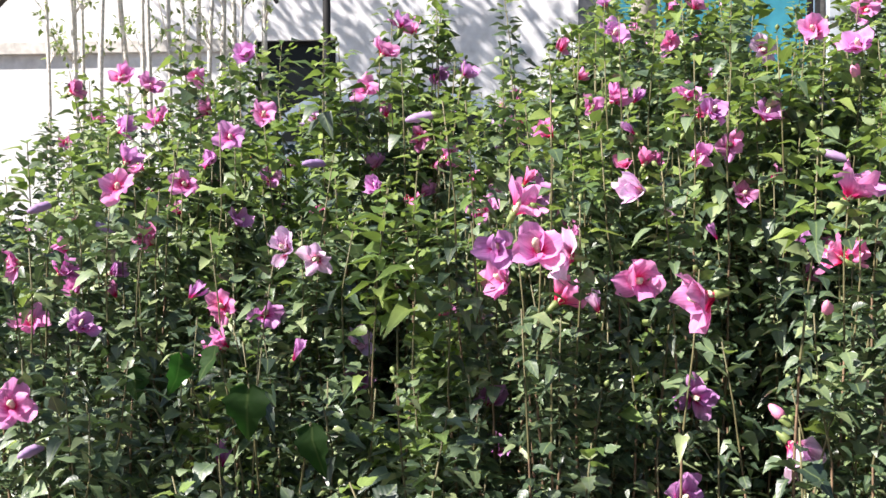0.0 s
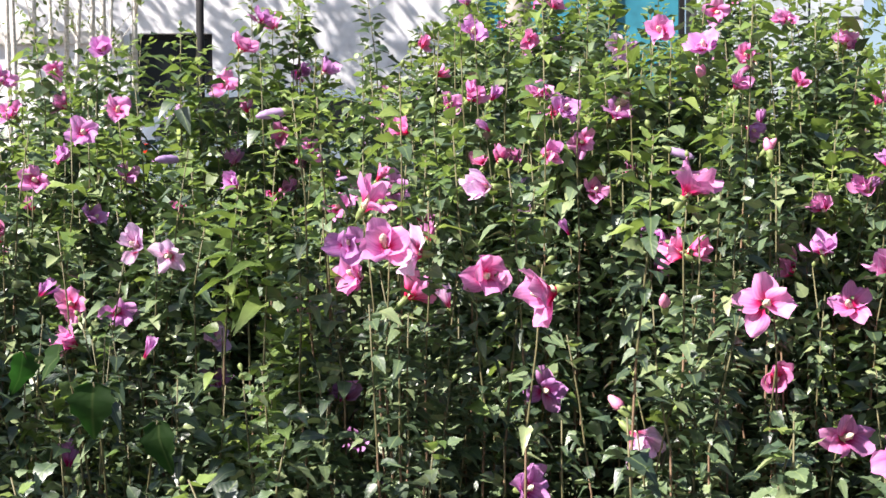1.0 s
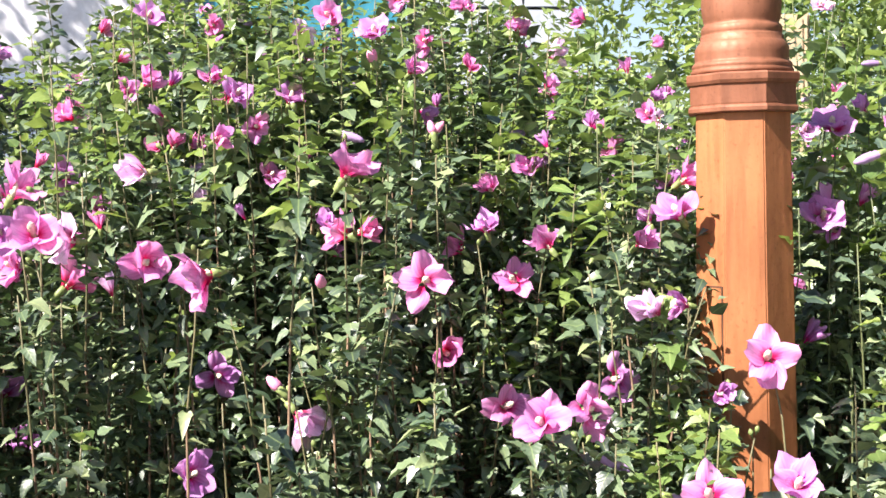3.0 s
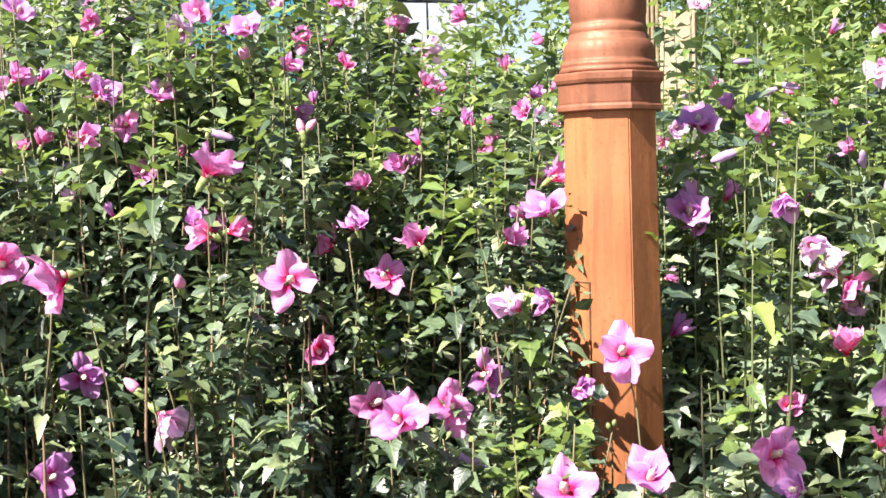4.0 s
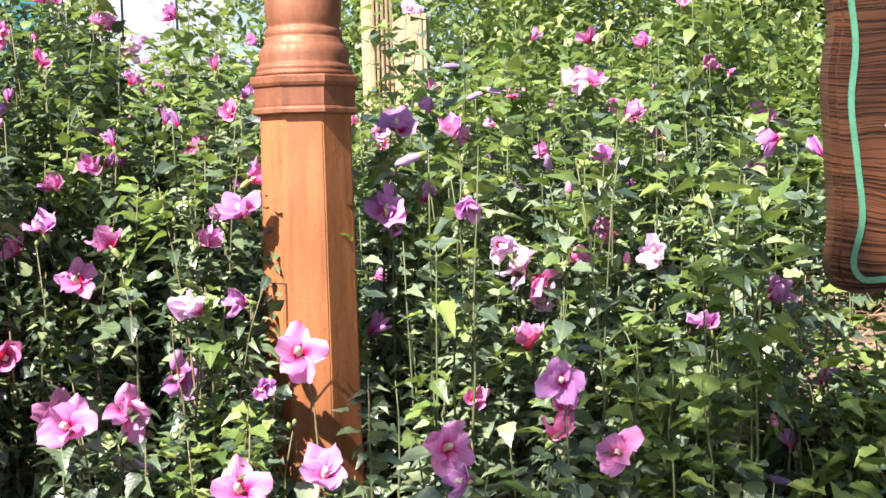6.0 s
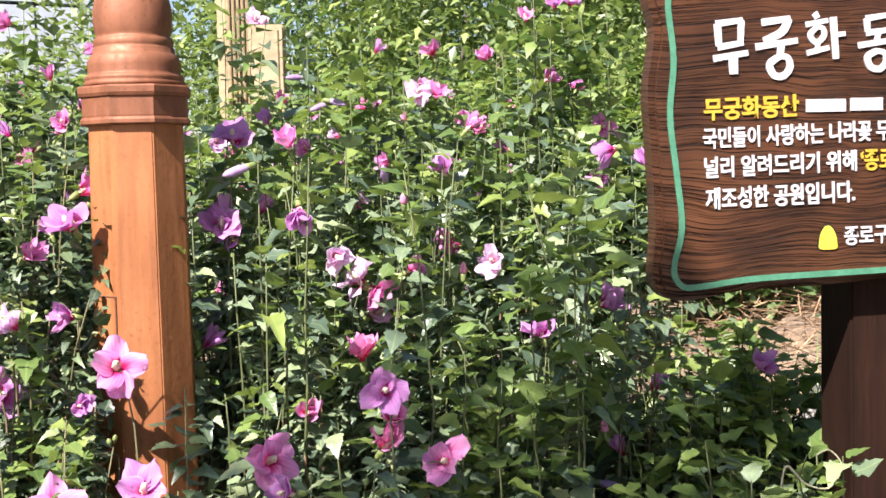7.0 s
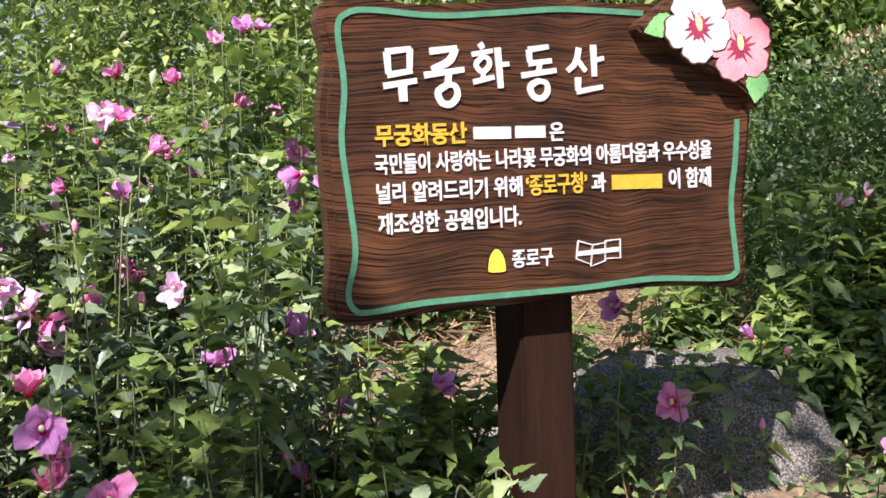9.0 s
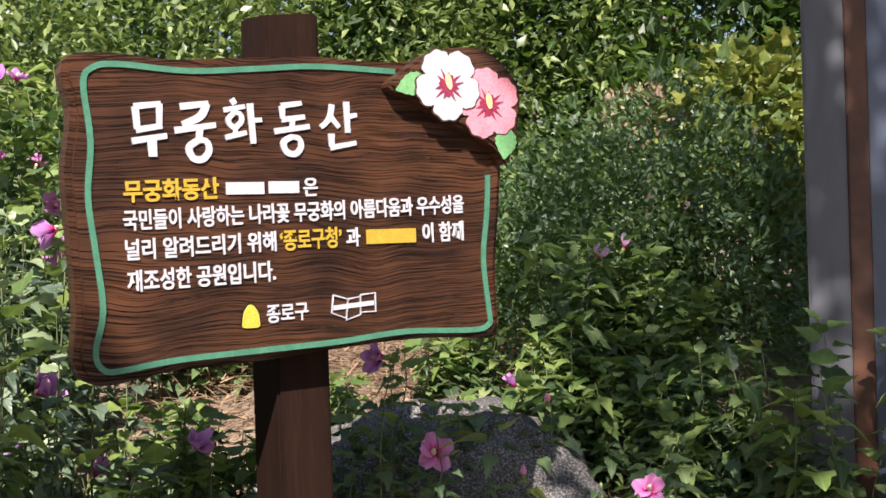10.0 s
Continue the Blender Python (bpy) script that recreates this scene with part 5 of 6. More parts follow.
shrub(-0.56, 1.93, 1.42, [(-0.02, -0.15, 1.147, 'o', 0), (-0.04, -0.15, 1.251, 'h', 0), (0.06, -0.14, 1.139, 'u', 1), (0.09, -0.03, 1.375, 'o', 0), (-0.02, 0.01, 1.270, 'q', 0), (-0.05, 0.05, 1.221, 'h', 1), (-0.02, 0.05, 1.190, 'h', 0)])
shrub(0.56, 1.99, 1.54, [(-0.042, -0.262, 1.039, 'o', 1, (0.1, -0.15, 1), 0.85), (-0.03, -0.10, 1.421, 'h', 0), (0.02, 0.00, 1.285, 'c', 1), (0.01, 0.01, 1.502, 'u', 1), (0.05, 0.05, 1.451, 'o', 0)])
shrub(1.03, 1.94, 1.47, [(-0.003, -0.121, 1.172, 'o', 0, (-0.3, 0.45, 0.7), 0.95), (0.046, -0.145, 1.239, 'u', 0, (-0.5, 0.65, -0.2), 1.0), (-0.08, -0.07, 1.220, 'h', 0), (0.09, -0.04, 1.402, 'c', 1), (0.07, 0.00, 1.355, 'h', 0), (-0.11, 0.01, 1.426, 'd', 2), (0.00, 0.02, 1.323, 'h', 0)])
shrub(0.74, 1.98, 1.68, [(0.02, -0.16, 1.257, 'h', 2), (-0.03, -0.14, 1.267, 'h', 1), (0.00, -0.07, 1.431, 's', 1), (-0.00, -0.03, 1.638, 'u', 0), (-0.02, 0.02, 1.260, 'u', 1), (0.00, 0.02, 1.215, 'c', 0), (0.03, 0.02, 1.249, 'h', 0)])
shrub(-0.37, 2.04, 1.46, [(0.03, -0.14, 1.186, 'c', 1), (0.27, -0.11, 1.418, 's', 3), (-0.14, -0.05, 1.182, 'c', 0), (-0.15, -0.05, 1.221, 'h', 1), (-0.07, -0.04, 1.278, 'q', 2), (-0.01, -0.03, 1.383, 'o', 0), (0.06, 0.07, 1.308, 'u', 1)])
shrub(0.33, 2.07, 1.52, [(-0.04, -0.12, 1.464, 'h', 2), (-0.16, -0.12, 1.332, 'o', 0), (0.00, -0.11, 1.277, 'c', 0), (-0.14, -0.10, 0.904, 'u', 1), (0.13, 0.01, 1.416, 'h', 2), (0.11, 0.01, 1.475, 'c', 1), (0.10, 0.07, 1.414, 'h', 2)])
shrub(2.57, 2.16, 1.78, [(-0.00, -0.16, 1.742, 'h', 1), (0.03, -0.08, 1.574, 'h', 0), (-0.09, -0.00, 1.629, 'h', 0), (0.06, 0.04, 1.737, 'u', 0)])
shrub(1.77, 2.11, 1.48, [(-0.04, -0.11, 1.442, 'o', 1), (0.13, -0.10, 1.409, 'h', 0), (-0.08, -0.09, 1.425, 'h', 3), (-0.01, 0.09, 1.100, 'h', 0)])
shrub(2.28, 2.19, 1.68, [(-0.00, -0.19, 1.182, 'q', 0), (0.03, -0.06, 1.533, 'h', 0), (-0.01, -0.04, 1.541, 'o', 3), (0.02, -0.02, 1.549, 'u', 0), (0.06, -0.00, 1.637, 'h', 2), (-0.09, 0.02, 1.644, 'c', 1)])
shrub(-0.06, 2.14, 1.41, [(0.00, -0.13, 1.091, 'u', 3), (-0.01, -0.11, 1.003, 'h', 1), (0.01, 0.09, 1.374, 'h', 1)])
shrub(0.81, 2.13, 1.66, [(0.02, -0.11, 1.557, 'd', 2), (-0.14, -0.10, 1.492, 'u', 1), (-0.18, -0.08, 1.356, 'o', 0), (0.02, -0.08, 1.560, 'd', 2), (0.03, -0.07, 1.619, 'u', 1), (0.13, 0.02, 1.482, 'h', 1), (0.12, 0.07, 1.560, 'h', 0)])
shrub(1.30, 2.18, 1.51, [(-0.05, -0.15, 1.443, 'c', 1), (0.13, -0.13, 1.324, 'u', 1), (-0.16, -0.13, 1.364, 'c', 1), (-0.10, 0.00, 1.366, 'h', 1), (0.14, 0.03, 1.470, 'h', 0), (0.04, 0.08, 1.448, 'c', 1)])
shrub(6.33, 2.12, 2.37, [(0.00, -0.05, 2.335, 'c', 3)])
shrub(-0.58, 2.27, 1.54, [(-0.01, -0.18, 1.313, 's', 1), (0.02, -0.07, 1.430, 'h', 1), (-0.03, 0.03, 1.502, 'h', 1), (0.02, 0.03, 1.421, 'h', 0)])
shrub(-0.35, 2.26, 1.55, [(0.03, -0.15, 1.474, 'o', 1), (0.09, -0.14, 1.514, 'o', 0), (-0.10, -0.06, 1.333, 'c', 0), (-0.05, -0.05, 1.422, 'h', 1), (0.03, 0.15, 1.401, 'u', 1)])
shrub(2.74, 2.25, 1.82, [(0.08, -0.13, 1.460, 'o', 0), (-0.01, -0.11, 1.775, 'u', 1), (-0.07, 0.09, 1.409, 'h', 1)])
shrub(0.36, 2.34, 1.73, [(-0.05, -0.18, 1.304, 'h', 0), (-0.19, -0.14, 1.335, 'u', 0), (0.05, -0.06, 1.547, 'h', 0), (0.01, 0.01, 1.541, 'o', 0), (0.10, 0.03, 1.555, 'c', 1), (0.06, 0.05, 1.692, 'u', 1)])
shrub(0.69, 2.26, 1.58, [(0.02, -0.06, 1.388, 'c', 0), (0.10, -0.05, 1.541, 's', 3), (-0.12, -0.04, 1.505, 'h', 0)])
shrub(2.08, 2.32, 1.63, [(-0.01, -0.08, 1.529, 's', 3), (0.02, -0.08, 1.443, 'c', 3), (0.00, -0.07, 1.522, 's', 3), (-0.01, 0.03, 1.591, 's', 3)])
shrub(1.01, 2.43, 1.70, [(-0.01, -0.15, 1.498, 'c', 1), (0.01, 0.05, 1.656, 'o', 2)])
shrub(-0.01, 2.45, 1.69, [(0.08, -0.11, 1.441, 'h', 0), (-0.07, -0.11, 1.419, 'h', 1), (-0.05, -0.11, 1.654, 'u', 0), (-0.10, -0.01, 1.592, 'o', 0), (0.02, -0.01, 1.364, 'h', 0), (0.02, -0.00, 1.491, 'o', 2), (0.11, 0.01, 1.620, 'h', 1)])
shrub(2.58, 2.39, 1.50, [(0.00, -0.05, 1.460, 'u', 2)])
shrub(1.27, 2.52, 1.78, [(-0.00, -0.14, 1.542, 'h', 0), (0.20, -0.11, 1.579, 'c', 0), (-0.04, -0.05, 1.680, 'u', 0), (-0.02, 0.00, 1.678, 'h', 0), (-0.14, 0.04, 1.738, 'h', 0)])
shrub(3.02, 2.43, 1.36, [(0.00, -0.05, 1.320, 'o', 0)])
shrub(1.54, 2.61, 1.76, [(0.01, -0.14, 1.517, 'h', 1), (0.09, -0.02, 1.656, 'h', 0), (-0.10, 0.01, 1.722, 'h', 0)])
shrub(0.43, 2.66, 1.76, [(0.07, -0.18, 1.429, 'h', 2), (-0.08, -0.07, 1.627, 'c', 2), (-0.12, 0.00, 1.698, 'c', 2), (0.13, 0.05, 1.722, 'o', 2)])
shrub(-0.63, 2.56, 1.67, [(-0.04, -0.07, 1.626, 'h', 0), (0.05, -0.07, 1.535, 'h', 0), (0.02, -0.07, 1.604, 'o', 0), (0.16, -0.06, 1.554, 'h', 0), (-0.19, 0.01, 1.604, 'u', 2)])
shrub(0.00, 2.62, 1.78, [(-0.04, -0.12, 1.735, 'u', 1), (-0.08, -0.08, 1.544, 'c', 0), (0.02, -0.08, 1.430, 'h', 0), (-0.02, -0.05, 1.730, 'h', 0), (0.10, -0.02, 1.636, 'u', 1), (0.02, 0.06, 1.640, 'h', 1)])
shrub(-0.39, 2.57, 1.72, [(0.00, -0.05, 1.675, 'u', 1)])
shrub(0.79, 2.74, 1.85, [(-0.03, -0.12, 1.688, 'o', 3), (0.20, -0.10, 1.773, 'o', 0), (-0.16, 0.07, 1.810, 'u', 0)])
shrub(2.07, 2.68, 1.80, [(0.00, -0.05, 1.762, 'o', 3)])
shrub(1.17, 2.72, 1.80, [(0.00, -0.05, 1.758, 'h', 0)])
shrub(3.25, 2.82, 1.65, [(0.00, -0.05, 1.611, 'u', 0)])
shrub(0.36, 2.84, 1.86, [(-0.06, -0.06, 1.720, 'h', 2), (0.06, -0.04, 1.820, 'h', 1)])
shrub(-0.07, 2.97, 1.40, [(0.00, -0.05, 1.363, 'o', 2)])
shrub(-0.67, 3.15, 1.74, [(0.00, -0.05, 1.700, 'o', 0)])
shrub(3.45, 3.19, 1.98, [(0.00, -0.05, 1.935, 'c', 1)])


# low leafy ones beside the sign
for x, y, h in ((2.47, 1.32, 1.02), (2.30, 1.24, 0.96), (2.12, 1.16, 0.92), (2.52, 1.16, 0.90), (1.86, 1.20, 1.06), (1.98, 1.36, 1.10), (3.62, 0.98, 0.98), (3.80, 0.80, 1.06), (3.98, 0.98, 1.20), (3.78, 1.16, 1.12), (3.52, 0.74, 0.88), (4.10, 1.20, 1.30), (3.86, 0.62, 0.86), (3.66, 1.12, 1.05), (2.36, 1.30, 0.92), (2.58, 1.30, 0.94), (2.70, 1.36, 0.96), (2.20, 1.08, 0.84), (2.44, 1.10, 0.84), (2.56, 1.42, 0.98), (2.42, 1.20, 0.98), (2.66, 1.22, 0.90), (2.34, 1.42, 0.95), (2.78, 1.28, 0.88)):
    # high share of bright young leaves stands in for sunlight on these plants
    shrub(x, y, h, [], 12 if x < 3.3 else 17, 0.046 if x < 3.3 else 0.034, 0.13, 0.75 if x < 3.3 else 0.3)

# tall green shoots before the white building
for x, y, h in ((-0.20, 2.34, 1.68), (-0.30, 2.40, 1.56)):
    shrub(x, y, h, [], 3, 0.036, 0.05, 0.8)

# bright fresh shoots that stand out among the dark ones
for x, y, h, shoots, leaf in ((0.06, 1.66, 1.32, 4, 0.036), (-0.01, 1.72, 1.29, 3, 0.034), (0.13, 1.74, 1.30, 3, 0.034), (1.70, 1.28, 1.40, 2, 0.046), (1.51, 1.42, 1.29, 2, 0.046), (1.95, 1.16, 1.33, 2, 0.050), (1.88, 1.22, 1.30, 2, 0.048), (1.80, 1.46, 1.36, 2, 0.046), (1.16, 1.40, 1.22, 2, 0.038)):
    shrub(x, y, h, [], shoots, leaf, 0.035, 0.9 if x > 1 else 0.55)

# low growth behind the sign, and on the mound behind the boulder
for x, y, h in ((2.45, 1.42, 1.06), (2.58, 1.50, 1.06), (2.54, 1.32, 1.00), (3.36, 1.70, 1.02), (3.80, 1.56, 1.03), (3.96, 1.64, 1.06)):
    # here too the paler young leaves put sunlight into the leaf colour
    shrub(x, y, h, [], 9 if x < 3.3 else 13, 0.046 if x < 3.3 else 0.035, 0.11, 0.6 if x < 3.3 else 0.3)

# and low ones at the front of the bed
for x, y, h in ((-0.20, 1.60, 1.16), (-0.02, 1.62, 1.15), (0.07, 1.50, 1.10), (-0.32, 1.52, 1.12), (-0.10, 1.34, 1.02), (0.20, 1.62, 1.12)):
    shrub(x, y, h, [], 9, 0.028, 0.13)

PLANTED = len(BED)


def fill_bed():
    """Shrubs between the flowering ones, on a loose grid."""
    rng = np.random.default_rng(77)
    taken = [(b[0], b[1]) for b in BED]
    for gy in np.arange(0.10, 4.7, 0.26):
        for gx in np.arange(-2.3, 4.6, 0.285):
            x, y = gx + rng.uniform(-0.09, 0.09), gy + rng.uniform(-0.08, 0.08)
            d = 0.33 * x + 0.94 * y
            near_post = math.hypot(x - 1.447, y - 1.782) < 0.24
            sight = y - 0.9 > (x - 2.2) * 1.6 + 1.9
            clearing = (x - 3.15) ** 2 / 0.30 + (y - 1.95) ** 2 / 0.16 < 1 or math.hypot((x - 3.4) / 0.6, (y - 1.25) / 0.5) < 1 or math.hypot(x - 4.0, y - 1.85) < 0.5
            sign_clear = math.hypot(x - 2.35, y - 1.0) < 0.24 or (x > 2.05 and y < 0.95 and x < 2.75)
            if d < 1.12 or (2.6 < x < 3.65 and 0.9 < y < 1.55) or near_post or clearing or sign_clear or x < -0.62 * y - 0.3 or x > 4.1 or math.hypot(x - 3.8, y - 0.5) < 0.3:
                continue
            if min(math.hypot(x - a, y - b) for a, b in taken) < (0.19 if y < 2.6 else 0.26):
                continue
            taken.append((x, y))
            h = min(1.12 + 0.46 * (d - 1.35), 1.95) - 0.34 * min(max((0.15 - x) / 1.0, 0), 1) * min(max((y - 1.3) / 0.8, 0), 1)
            if x > 1.5:
                h = min((1.02 if x < 2.2 else 0.96) + 0.42 * (y - 1.1), 1.8)
            if x > 2.5:
                h = min(h, 0.92 + 0.36 * (y - 1.0) if y > 1 else 1.0)
            if x > 3.3 and y < 1.2:
                h = 1.08 + 0.2 * (x - 3.3)
            elif x > 2.7 and y < 1.0:
                h = 0.80
            if (x - 0.74) / (y + 0.42) > 0.97 and x < 3.5 and y > 1.0:
                h = min(h, 0.92)
            if -0.9 < x < 0.15 and y > 2.2:
                h -= 0.18
            if 0.20 < (x - 0.56) / (y + 0.33) < 0.39 and y > 2.1:
                h = min(h, 1.35 + 0.094 * (y + 0.33))
            if -0.22 < (x - 0.40) / (y + 0.27) < 0.02 and y > 2.0:
                h = min(h, 1.29 + 0.10 * (y + 0.27))
            if (x - 0.29) / (y + 0.24) < -0.38:
                h = min(h, 1.30)
            if 0.36 < (x - 0.67) / (y + 0.41) < 0.52 and y > 2:
                h = min(h, 1.26 + 0.1 * y)
            if math.hypot(x - 1.1, y - 1.6) < 0.3:
                h = min(h, 1.12)
            top = h + rng.uniform(-0.08, 0.07)
            blooms = []
            if y > 1.65 and x < 3.4:
                for k in range(int(rng.integers(1, 5))):
                    blooms.append((rng.uniform(-0.13, 0.13), rng.uniform(-0.16, -0.02), top - rng.uniform(0.0, 0.3), "uhhcohs"[int(rng.integers(7))], int(rng.choice((0, 0, 1, 1, 2, 3)))))
            BED.append((x, y, top, blooms, 9, 0.027 if x < 1.3 and y < 1.9 else 0.032 if x < 1.3 else 0.045, 0.18, 0.0))


fill_bed()
# lines cleared of leaves so the camera sees blooms, post and weed
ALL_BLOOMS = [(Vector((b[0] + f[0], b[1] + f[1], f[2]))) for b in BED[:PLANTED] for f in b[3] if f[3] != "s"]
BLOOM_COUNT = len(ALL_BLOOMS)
ALL_BLOOMS += [Vector((1.447 + dx, 1.60, h)) for dx in (-0.08, -0.03, 0.02, 0.07) for h in (0.86, 0.94, 1.02, 1.1, 1.18, 1.26, 1.34, 1.42)]   # keeps leaves out of the camera's view of the post
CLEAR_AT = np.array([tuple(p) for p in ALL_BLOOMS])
CLEAR_WAY = np.array([tuple((VIEW_FROM - p).normalized()) for p in ALL_BLOOMS])
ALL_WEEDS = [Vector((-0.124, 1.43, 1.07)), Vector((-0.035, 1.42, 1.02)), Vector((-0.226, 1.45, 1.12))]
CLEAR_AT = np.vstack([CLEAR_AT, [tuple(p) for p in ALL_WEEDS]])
CLEAR_WAY = np.vstack([CLEAR_WAY, [tuple((VIEW_FROM - p).normalized()) for p in ALL_WEEDS]])
POST_LIT = [Vector((1.40, 1.70, h)) for h in (0.98, 1.04, 1.10, 1.27, 1.32, 1.37, 1.42)]   # leaves cut away towards the sun, so the post is lit
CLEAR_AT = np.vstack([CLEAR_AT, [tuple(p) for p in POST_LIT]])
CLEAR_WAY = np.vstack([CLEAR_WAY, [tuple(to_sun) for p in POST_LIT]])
# the chief blooms are cleared wider, both towards the camera and the sun
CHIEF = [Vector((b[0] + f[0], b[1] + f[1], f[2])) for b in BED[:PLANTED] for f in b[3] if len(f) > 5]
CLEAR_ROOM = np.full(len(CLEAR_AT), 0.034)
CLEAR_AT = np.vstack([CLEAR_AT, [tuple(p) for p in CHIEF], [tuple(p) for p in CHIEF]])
CLEAR_WAY = np.vstack([CLEAR_WAY, [tuple((VIEW_FROM - p).normalized()) for p in CHIEF], [tuple(to_sun) for p in CHIEF]])
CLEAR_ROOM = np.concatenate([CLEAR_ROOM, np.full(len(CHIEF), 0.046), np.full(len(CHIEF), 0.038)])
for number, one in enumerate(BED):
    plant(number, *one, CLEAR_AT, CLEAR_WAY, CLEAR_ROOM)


# ---- hedge, round bush and trees behind ----
def clump(center, radii, count, size, rng, far=True, lumps=0.25):
    """Places and directions of leaves over and inside a lumpy crown."""
    d = rng.normal(0, 1, (count, 3)); d /= np.linalg.norm(d, axis=1)[:, None]
    k = np.array([1 + lumps * noise.noise((a * 2.2 + center[0], b * 2.2 + center[1], c * 2.2)) + 0.5 * lumps * noise.noise((a * 6, b * 6, c * 6 + center[0])) for a, b, c in d])
    r = (1 - rng.uniform(0, 1, count) ** 2 * 0.45) * k
    P = np.asarray(center) + d * r[:, None] * np.asarray(radii)
    D = d * 0.8 + rng.normal(0, 0.6, (count, 3)) + (0, 0, 0.1)
    return P, D, size * rng.uniform(0.6, 1.3, count)


def bush(name, label, category, x, y, crowns, material, size, seed, trunk=0.03, far=True, bark=BARK, group=""):
    """A bush or tree: tapered trunk, limbs to each crown, many single leaves."""
    rng = np.random.default_rng(seed)
    z = float(ground_height(x, y)) - 0.03
    ob = thing(name, x, y, z, label, category, group)
    Ps, Ds, Ss = [], [], []
    top = max(c[0][2] for c in crowns)
    first = crowns[0][0]
    for k, (c, radii, count) in enumerate(crowns):
        P, D, S = clump(c, radii, count, size, rng)
        keep = P[:, 2] > z + 0.03
        Ps.append(P[keep]); Ds.append(D[keep]); Ss.append(S[keep])
        a, b = np.array((x, y, z)), np.array(c, float)
        fork = a + (np.array(first) - a) * (0.45 if k else 0.0)
        t = np.linspace(0, 1, 8)[:, None]
        path = fork + (b - fork) * t + np.sin(t * np.pi) * rng.normal(0, 0.05, 3) * (1, 1, 0)
        v, f = tube_arrays(path - (x, y, z), np.linspace(trunk * (1 if k == 0 else 0.6), trunk * 0.3, 8), 8)
        soup("trunk" if k == 0 else "limb", v, f, bark, ob, smooth=True)
    v, t, uv = leaf_arrays(np.vstack(Ps) - (x, y, z), np.vstack(Ds), np.concatenate(Ss), rng, far=far)
    crown = soup("crown", v, t, material, ob, uv)
    crown["kind"] = "stuff"
    return ob


HEDGE = "dense sunlit green hedge bush behind the bed"
for k, (x, y, h) in enumerate(((1.2, 5.7, 1.6), (2.1, 5.6, 1.65), (2.95, 5.9, 2.6), (3.5, 5.1, 2.7), (4.2, 4.5, 2.9), (4.9, 3.9, 3.1), (5.5, 3.2, 3.1), (6.0, 2.6, 3.0), (5.6, 4.6, 3.6), (6.4, 3.6, 3.6), (4.6, 5.4, 3.4), (4.1, 3.4, 1.75), (4.8, 2.9, 1.7))):
    g = float(ground_height(x, y))
    bush("hedge_bush", HEDGE, "hedge", x, y, [((x, y, g + (h - g) * 0.55), (0.62, 0.6, (h - g) * 0.55), 3900), ((x + 0.2, y - 0.25, g + (h - g) * 0.35), (0.5, 0.45, (h - g) * 0.4), 2200)], LEAF_HEDGE, 0.062, 300 + k, group="hedge bushes")
bush("round_bush", "rounded dark green bush with fine small leaves", "bush", 4.75, 1.42, [((4.75, 1.42, 1.14), (0.64, 0.62, 0.68), 19000), ((4.5, 1.75, 1.02), (0.46, 0.42, 0.56), 9000)], LEAF_FINE, 0.033, 330)
bush("golden_bush", "yellow-green bush with broad lobed leaves", "bush", 5.5, 1.3, [((5.5, 1.30, 1.74), (0.36, 0.36, 0.30), 900), ((5.5, 0.98, 1.52), (0.34, 0.36, 0.32), 800)], LEAF_GOLD, 0.07, 331, far="big")
bush("brown_bush", "low bush with dry reddish brown leaves", "bush", 5.35, 1.85, [((5.4, 1.72, 1.80), (0.24, 0.18, 0.13), 600)], LEAF_DEAD, 0.04, 332)
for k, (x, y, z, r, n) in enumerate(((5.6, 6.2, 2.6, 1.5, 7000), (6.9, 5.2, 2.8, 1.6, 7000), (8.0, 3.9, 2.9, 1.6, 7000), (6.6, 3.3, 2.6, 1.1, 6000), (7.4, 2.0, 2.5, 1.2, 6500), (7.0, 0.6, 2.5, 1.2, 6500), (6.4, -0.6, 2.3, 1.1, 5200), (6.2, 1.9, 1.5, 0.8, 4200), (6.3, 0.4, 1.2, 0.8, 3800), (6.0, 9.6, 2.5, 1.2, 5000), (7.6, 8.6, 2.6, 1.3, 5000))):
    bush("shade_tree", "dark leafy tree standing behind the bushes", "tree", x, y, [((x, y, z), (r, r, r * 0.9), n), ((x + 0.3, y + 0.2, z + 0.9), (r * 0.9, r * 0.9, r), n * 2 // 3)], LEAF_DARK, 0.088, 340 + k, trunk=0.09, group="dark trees")


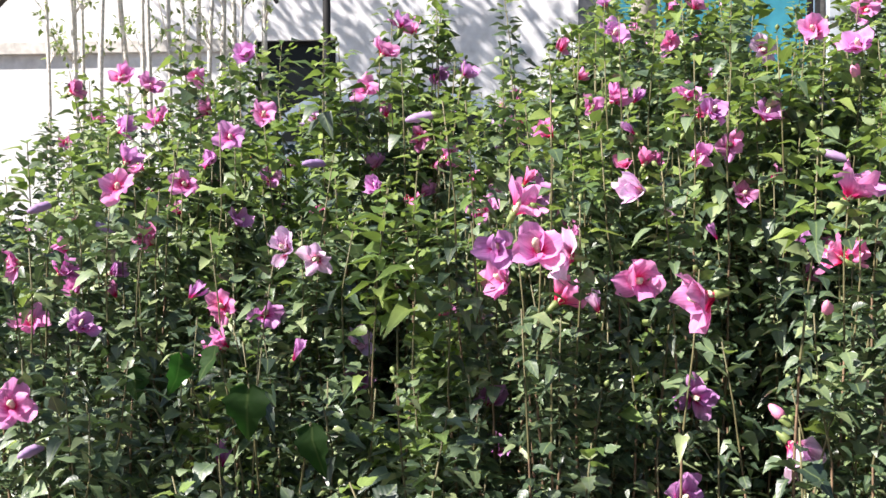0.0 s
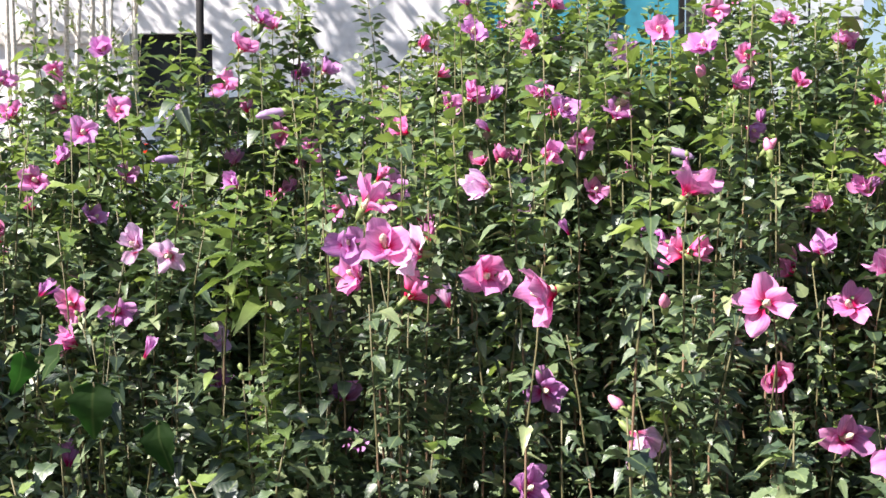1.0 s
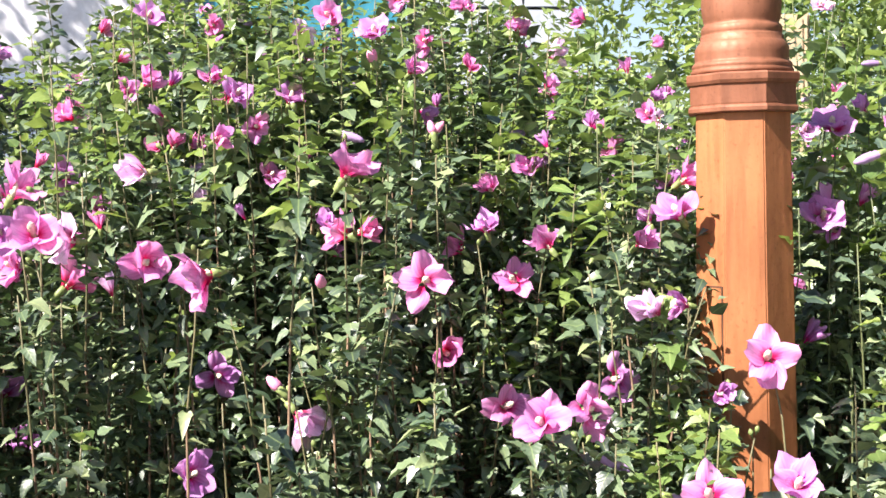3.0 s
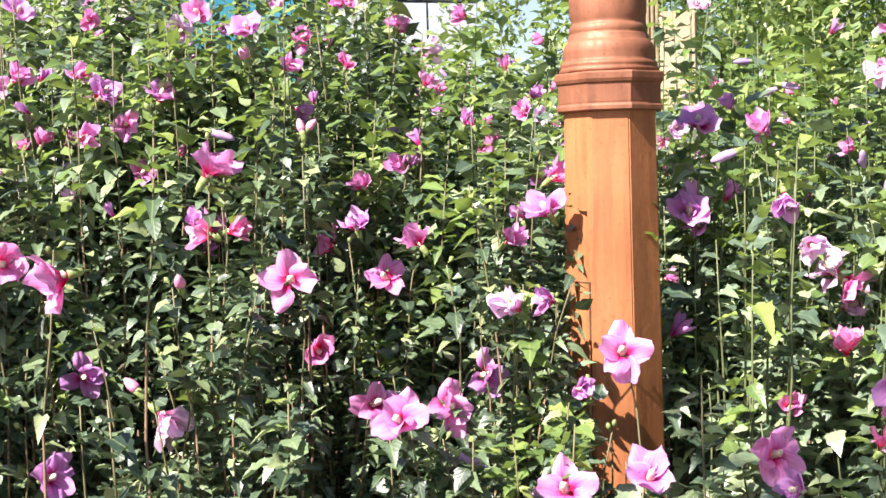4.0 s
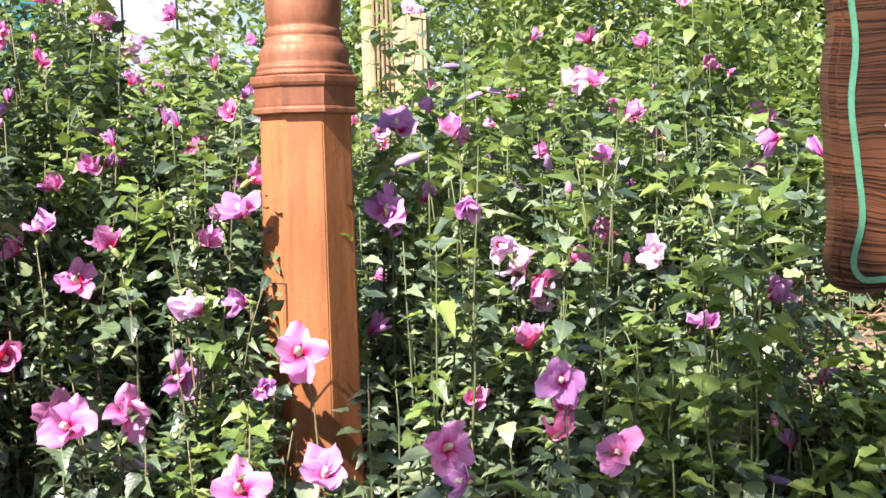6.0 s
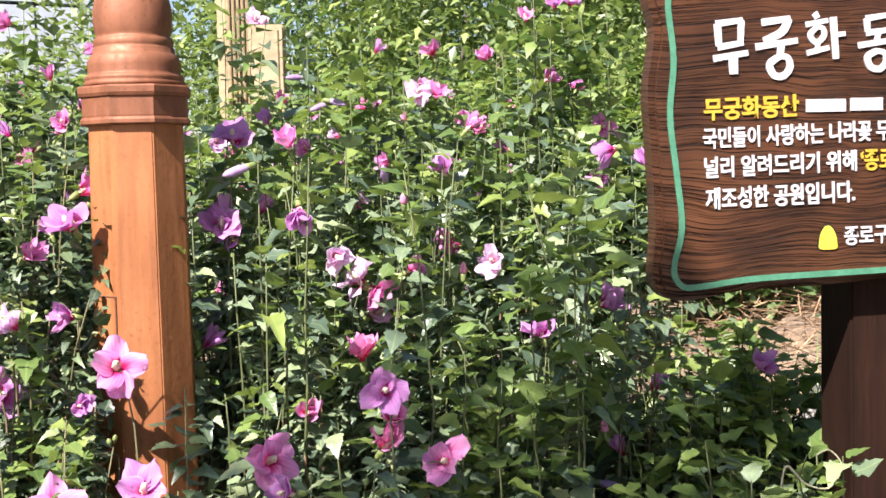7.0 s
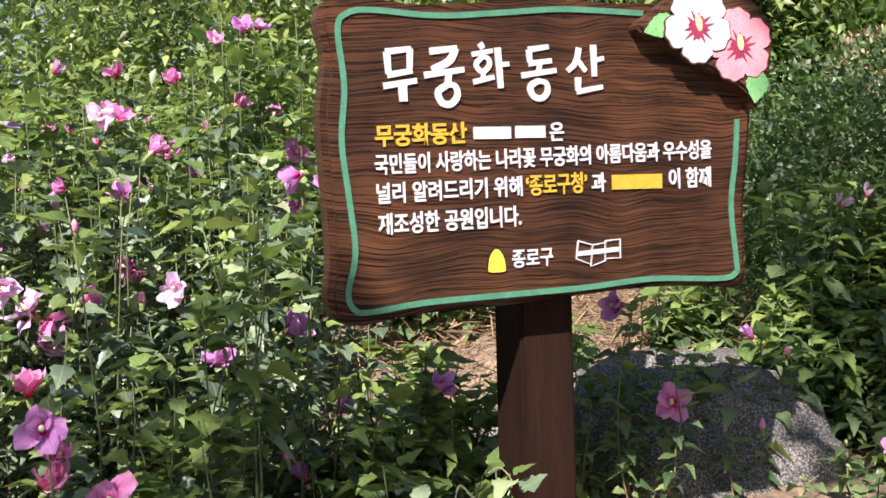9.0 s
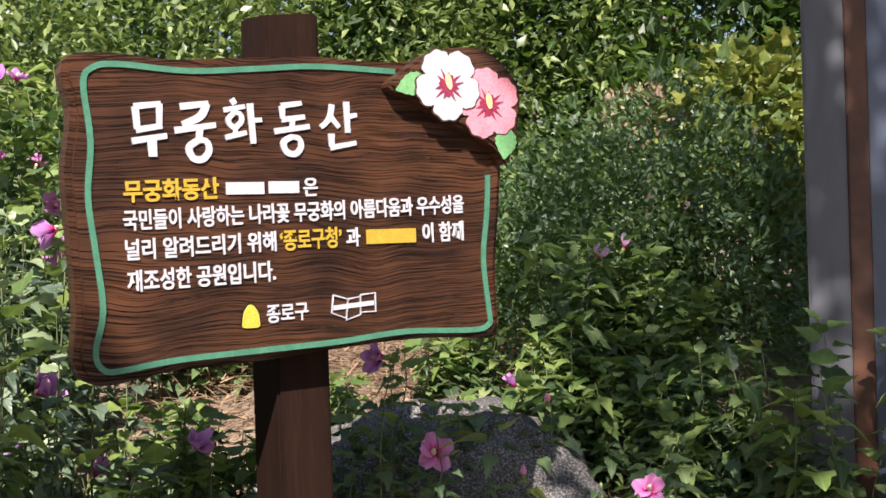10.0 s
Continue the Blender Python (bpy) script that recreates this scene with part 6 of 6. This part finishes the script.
def sapling(x, y, h, lean, seed):
    rng = np.random.default_rng(seed)
    z = float(ground_height(x, y)) - 0.02
    ob = thing("sapling", x, y, z, "slender pale-barked young tree with sparse small leaves", "tree", "pale saplings")
    t = np.linspace(0, 1, 12)[:, None]
    path = np.array((lean, 0, h)) * t + np.sin(t * 7 + seed) * (0.012, 0.012, 0)
    v, f = tube_arrays(path, np.linspace(rng.uniform(0.014, 0.030), 0.006, 12), 7)
    soup("trunk", v, f, BARK_PALE, ob, smooth=True)
    P, D = [], []
    for k in range(9):
        u = rng.uniform(0.42, 0.98)
        b = path[int(u * 11)]
        a = rng.uniform(0, 6.28)
        d = np.array((math.cos(a) * 0.6, math.sin(a) * 0.6, 0.8)) * rng.uniform(0.15, 0.4)
        tw = b + d * np.linspace(0, 1, 5)[:, None]
        v, f = tube_arrays(tw, np.linspace(0.004, 0.0015, 5), 5)
        soup("twig", v, f, BARK_PALE, ob, smooth=True)
        m = int(rng.integers(5, 16))
        P.append(b + d * rng.uniform(0.3, 1.05, (m, 1)) + rng.normal(0, 0.02, (m, 3))); D.append(rng.normal(0, 1, (m, 3)) + (0, 0, -0.3))
    P, D = np.vstack(P), np.vstack(D)
    v, tt, uv = leaf_arrays(P, D, rng.uniform(0.03, 0.055, len(P)), rng, far=True)
    soup("leaves", v, tt, LEAF_HEDGE, ob, uv)


for k, (x, y, h, lean) in enumerate(((-2.25, 6.4, 3.0, -0.15), (-2.05, 6.7, 3.2, -0.2), (-1.88, 6.3, 3.1, 0.05), (-1.78, 6.8, 3.3, -0.05), (-1.62, 6.5, 3.2, 0.12), (-1.5, 6.9, 3.2, -0.1), (-1.42, 6.4, 3.0, 0.06), (-2.36, 6.6, 3.1, 0.02), (-2.5, 6.8, 3.1, 0.08), (-1.97, 6.5, 3.1, 0.05), (-2.15, 6.3, 3.1, 0.1), (-1.7, 6.35, 3.2, -0.12), (-1.55, 6.6, 3.1, 0.02), (-2.42, 6.35, 3.0, -0.06), (-1.83, 6.9, 3.2, 0.14), (-1.34, 6.6, 2.9, 0.1))):
    sapling(x, y, h, lean, 400 + k)


# a broad-leaved weed at the front of the bed
def broad_weed():
    rng = np.random.default_rng(9)
    x, y = -0.12, 1.52
    z = float(ground_height(x, y))
    ob = thing("broad_leaf_weed", x, y, z, "broad-leaved dark green weed among the shrubs", "plant")
    for px, py, pz, s in ((-0.124, 1.436, 1.10, 0.075), (-0.035, 1.422, 1.05, 0.075), (-0.226, 1.459, 1.14, 0.06), (-0.293, 1.452, 1.12, 0.05), (-0.17, 1.45, 1.15, 0.055)):
        a, b = np.array((x, y, z)), np.array((px, py, pz))
        t = np.linspace(0, 1, 6)[:, None]
        path = a + (b - a) * t + np.sin(t * np.pi) * (0, 0.02, 0.04)
        v, f = tube_arrays(path - a, np.linspace(0.0022, 0.0015, 6), 5)
        soup("stalk", v, f, STEM_GREEN, ob, smooth=True)
        v, t3, uv = leaf_arrays([b - a], [(rng.normal(0, 0.4) + 0.3, -0.25, -0.9)], [s], rng, tilt=0.45, far="big")
        soup("leaf", v, t3, LEAF_BROAD, ob, uv, smooth=True)


broad_weed()


def tendril():
    pts = smooth_loop([(2.13, 0.90, 0.82), (2.157, 0.912, 0.883), (2.181, 0.893, 0.856), (2.209, 0.872, 0.850), (2.228, 0.863, 0.882), (2.212, 0.873, 0.908), (2.19, 0.88, 0.902)], 6, False)
    base = np.array((2.13, 0.90, float(ground_height(2.13, 0.90)) - 0.01))
    path = np.vstack([base, base + (0, 0, 0.12), np.array([tuple(p) for p in pts])])
    v, f = tube_arrays(path, np.linspace(0.0022, 0.001, len(path)), 6)
    ob = soup("vine_tendril", v, f, STEM_PALE, None, smooth=True)
    tagged(ob, "thin pale curling vine tendril beside the sign post", "vine")


def grass():
    rng = np.random.default_rng(5)
    n = 500
    c = rng.normal(0, 1, (n, 2)) * (0.28, 0.2) + (2.45, 1.42)
    base = np.stack([c[:, 0], c[:, 1], ground_height(c[:, 0], c[:, 1]) - 0.005], 1)
    a, L = rng.uniform(0, 6.28, n), rng.uniform(0.08, 0.26, n)
    lean = np.stack([np.cos(a), np.sin(a), np.zeros(n)], 1)
    side = np.stack([-np.sin(a), np.cos(a), np.zeros(n)], 1) * 0.0022
    m1 = base + lean * (L * 0.2)[:, None] + np.stack([0 * L, 0 * L, L * 0.6], 1)
    tip = base + lean * (L * 0.65)[:, None] + np.stack([0 * L, 0 * L, L * 0.85], 1)
    V = np.stack([base - side, base + side, m1 + side * 0.8, m1 - side * 0.8, tip], 1).reshape(-1, 3)
    T = (np.array([(0, 1, 2), (0, 2, 3), (3, 2, 4)])[None] + (np.arange(n) * 5)[:, None, None]).reshape(-1, 3)
    uv = np.tile(np.array([(0.4, 0), (0.6, 0), (0.6, 0.6), (0.4, 0.6), (0.5, 1.0)]), (n, 1))
    ob = soup("grass_tuft", V, T, LEAF_HEDGE, None, uv)
    tagged(ob, "loose tuft of thin green grass on the soil", "grass", kind="stuff")


STEM_PALE = surface("stem_pale", (0.30, 0.30, 0.18), (0.45, 0.42, 0.28), 60, 0.6, 0.3, 0.001)
tendril()
grass()


# a tree added over the path behind, out of sight, to shade the sign, boulder and bed in patches
bush("unseen_path_tree", "unseen leafy tree added over the footpath to cast dappled shade", "tree", 2.0, -2.8, [((1.60, -0.36, 4.4), (0.85, 0.6, 0.4), 1150), ((0.60, -0.93, 4.4), (0.55, 0.42, 0.3), 750), ((-1.34, -0.47, 4.4), (0.40, 0.29, 0.25), 380), ((1.70, -1.41, 4.7), (0.8, 0.7, 0.5), 1500), ((-3.06, 0.05, 4.4), (0.28, 0.2, 0.2), 90)], LEAF_HEDGE, 0.11, 360, trunk=0.11)

# an unseen tree added beside the building, so that its twigs shade the white wall
bush("unseen_street_tree", "unseen thin tree added beside the white building to shade its wall", "tree", -6.3, 11.7, [((-4.9, 11.8, 5.4), (1.2, 0.4, 0.45), 620), ((-3.6, 11.8, 5.9), (1.0, 0.4, 0.35), 420), ((-2.4, 11.9, 6.0), (1.0, 0.35, 0.35), 360)], LEAF_HEDGE, 0.12, 361, trunk=0.07)
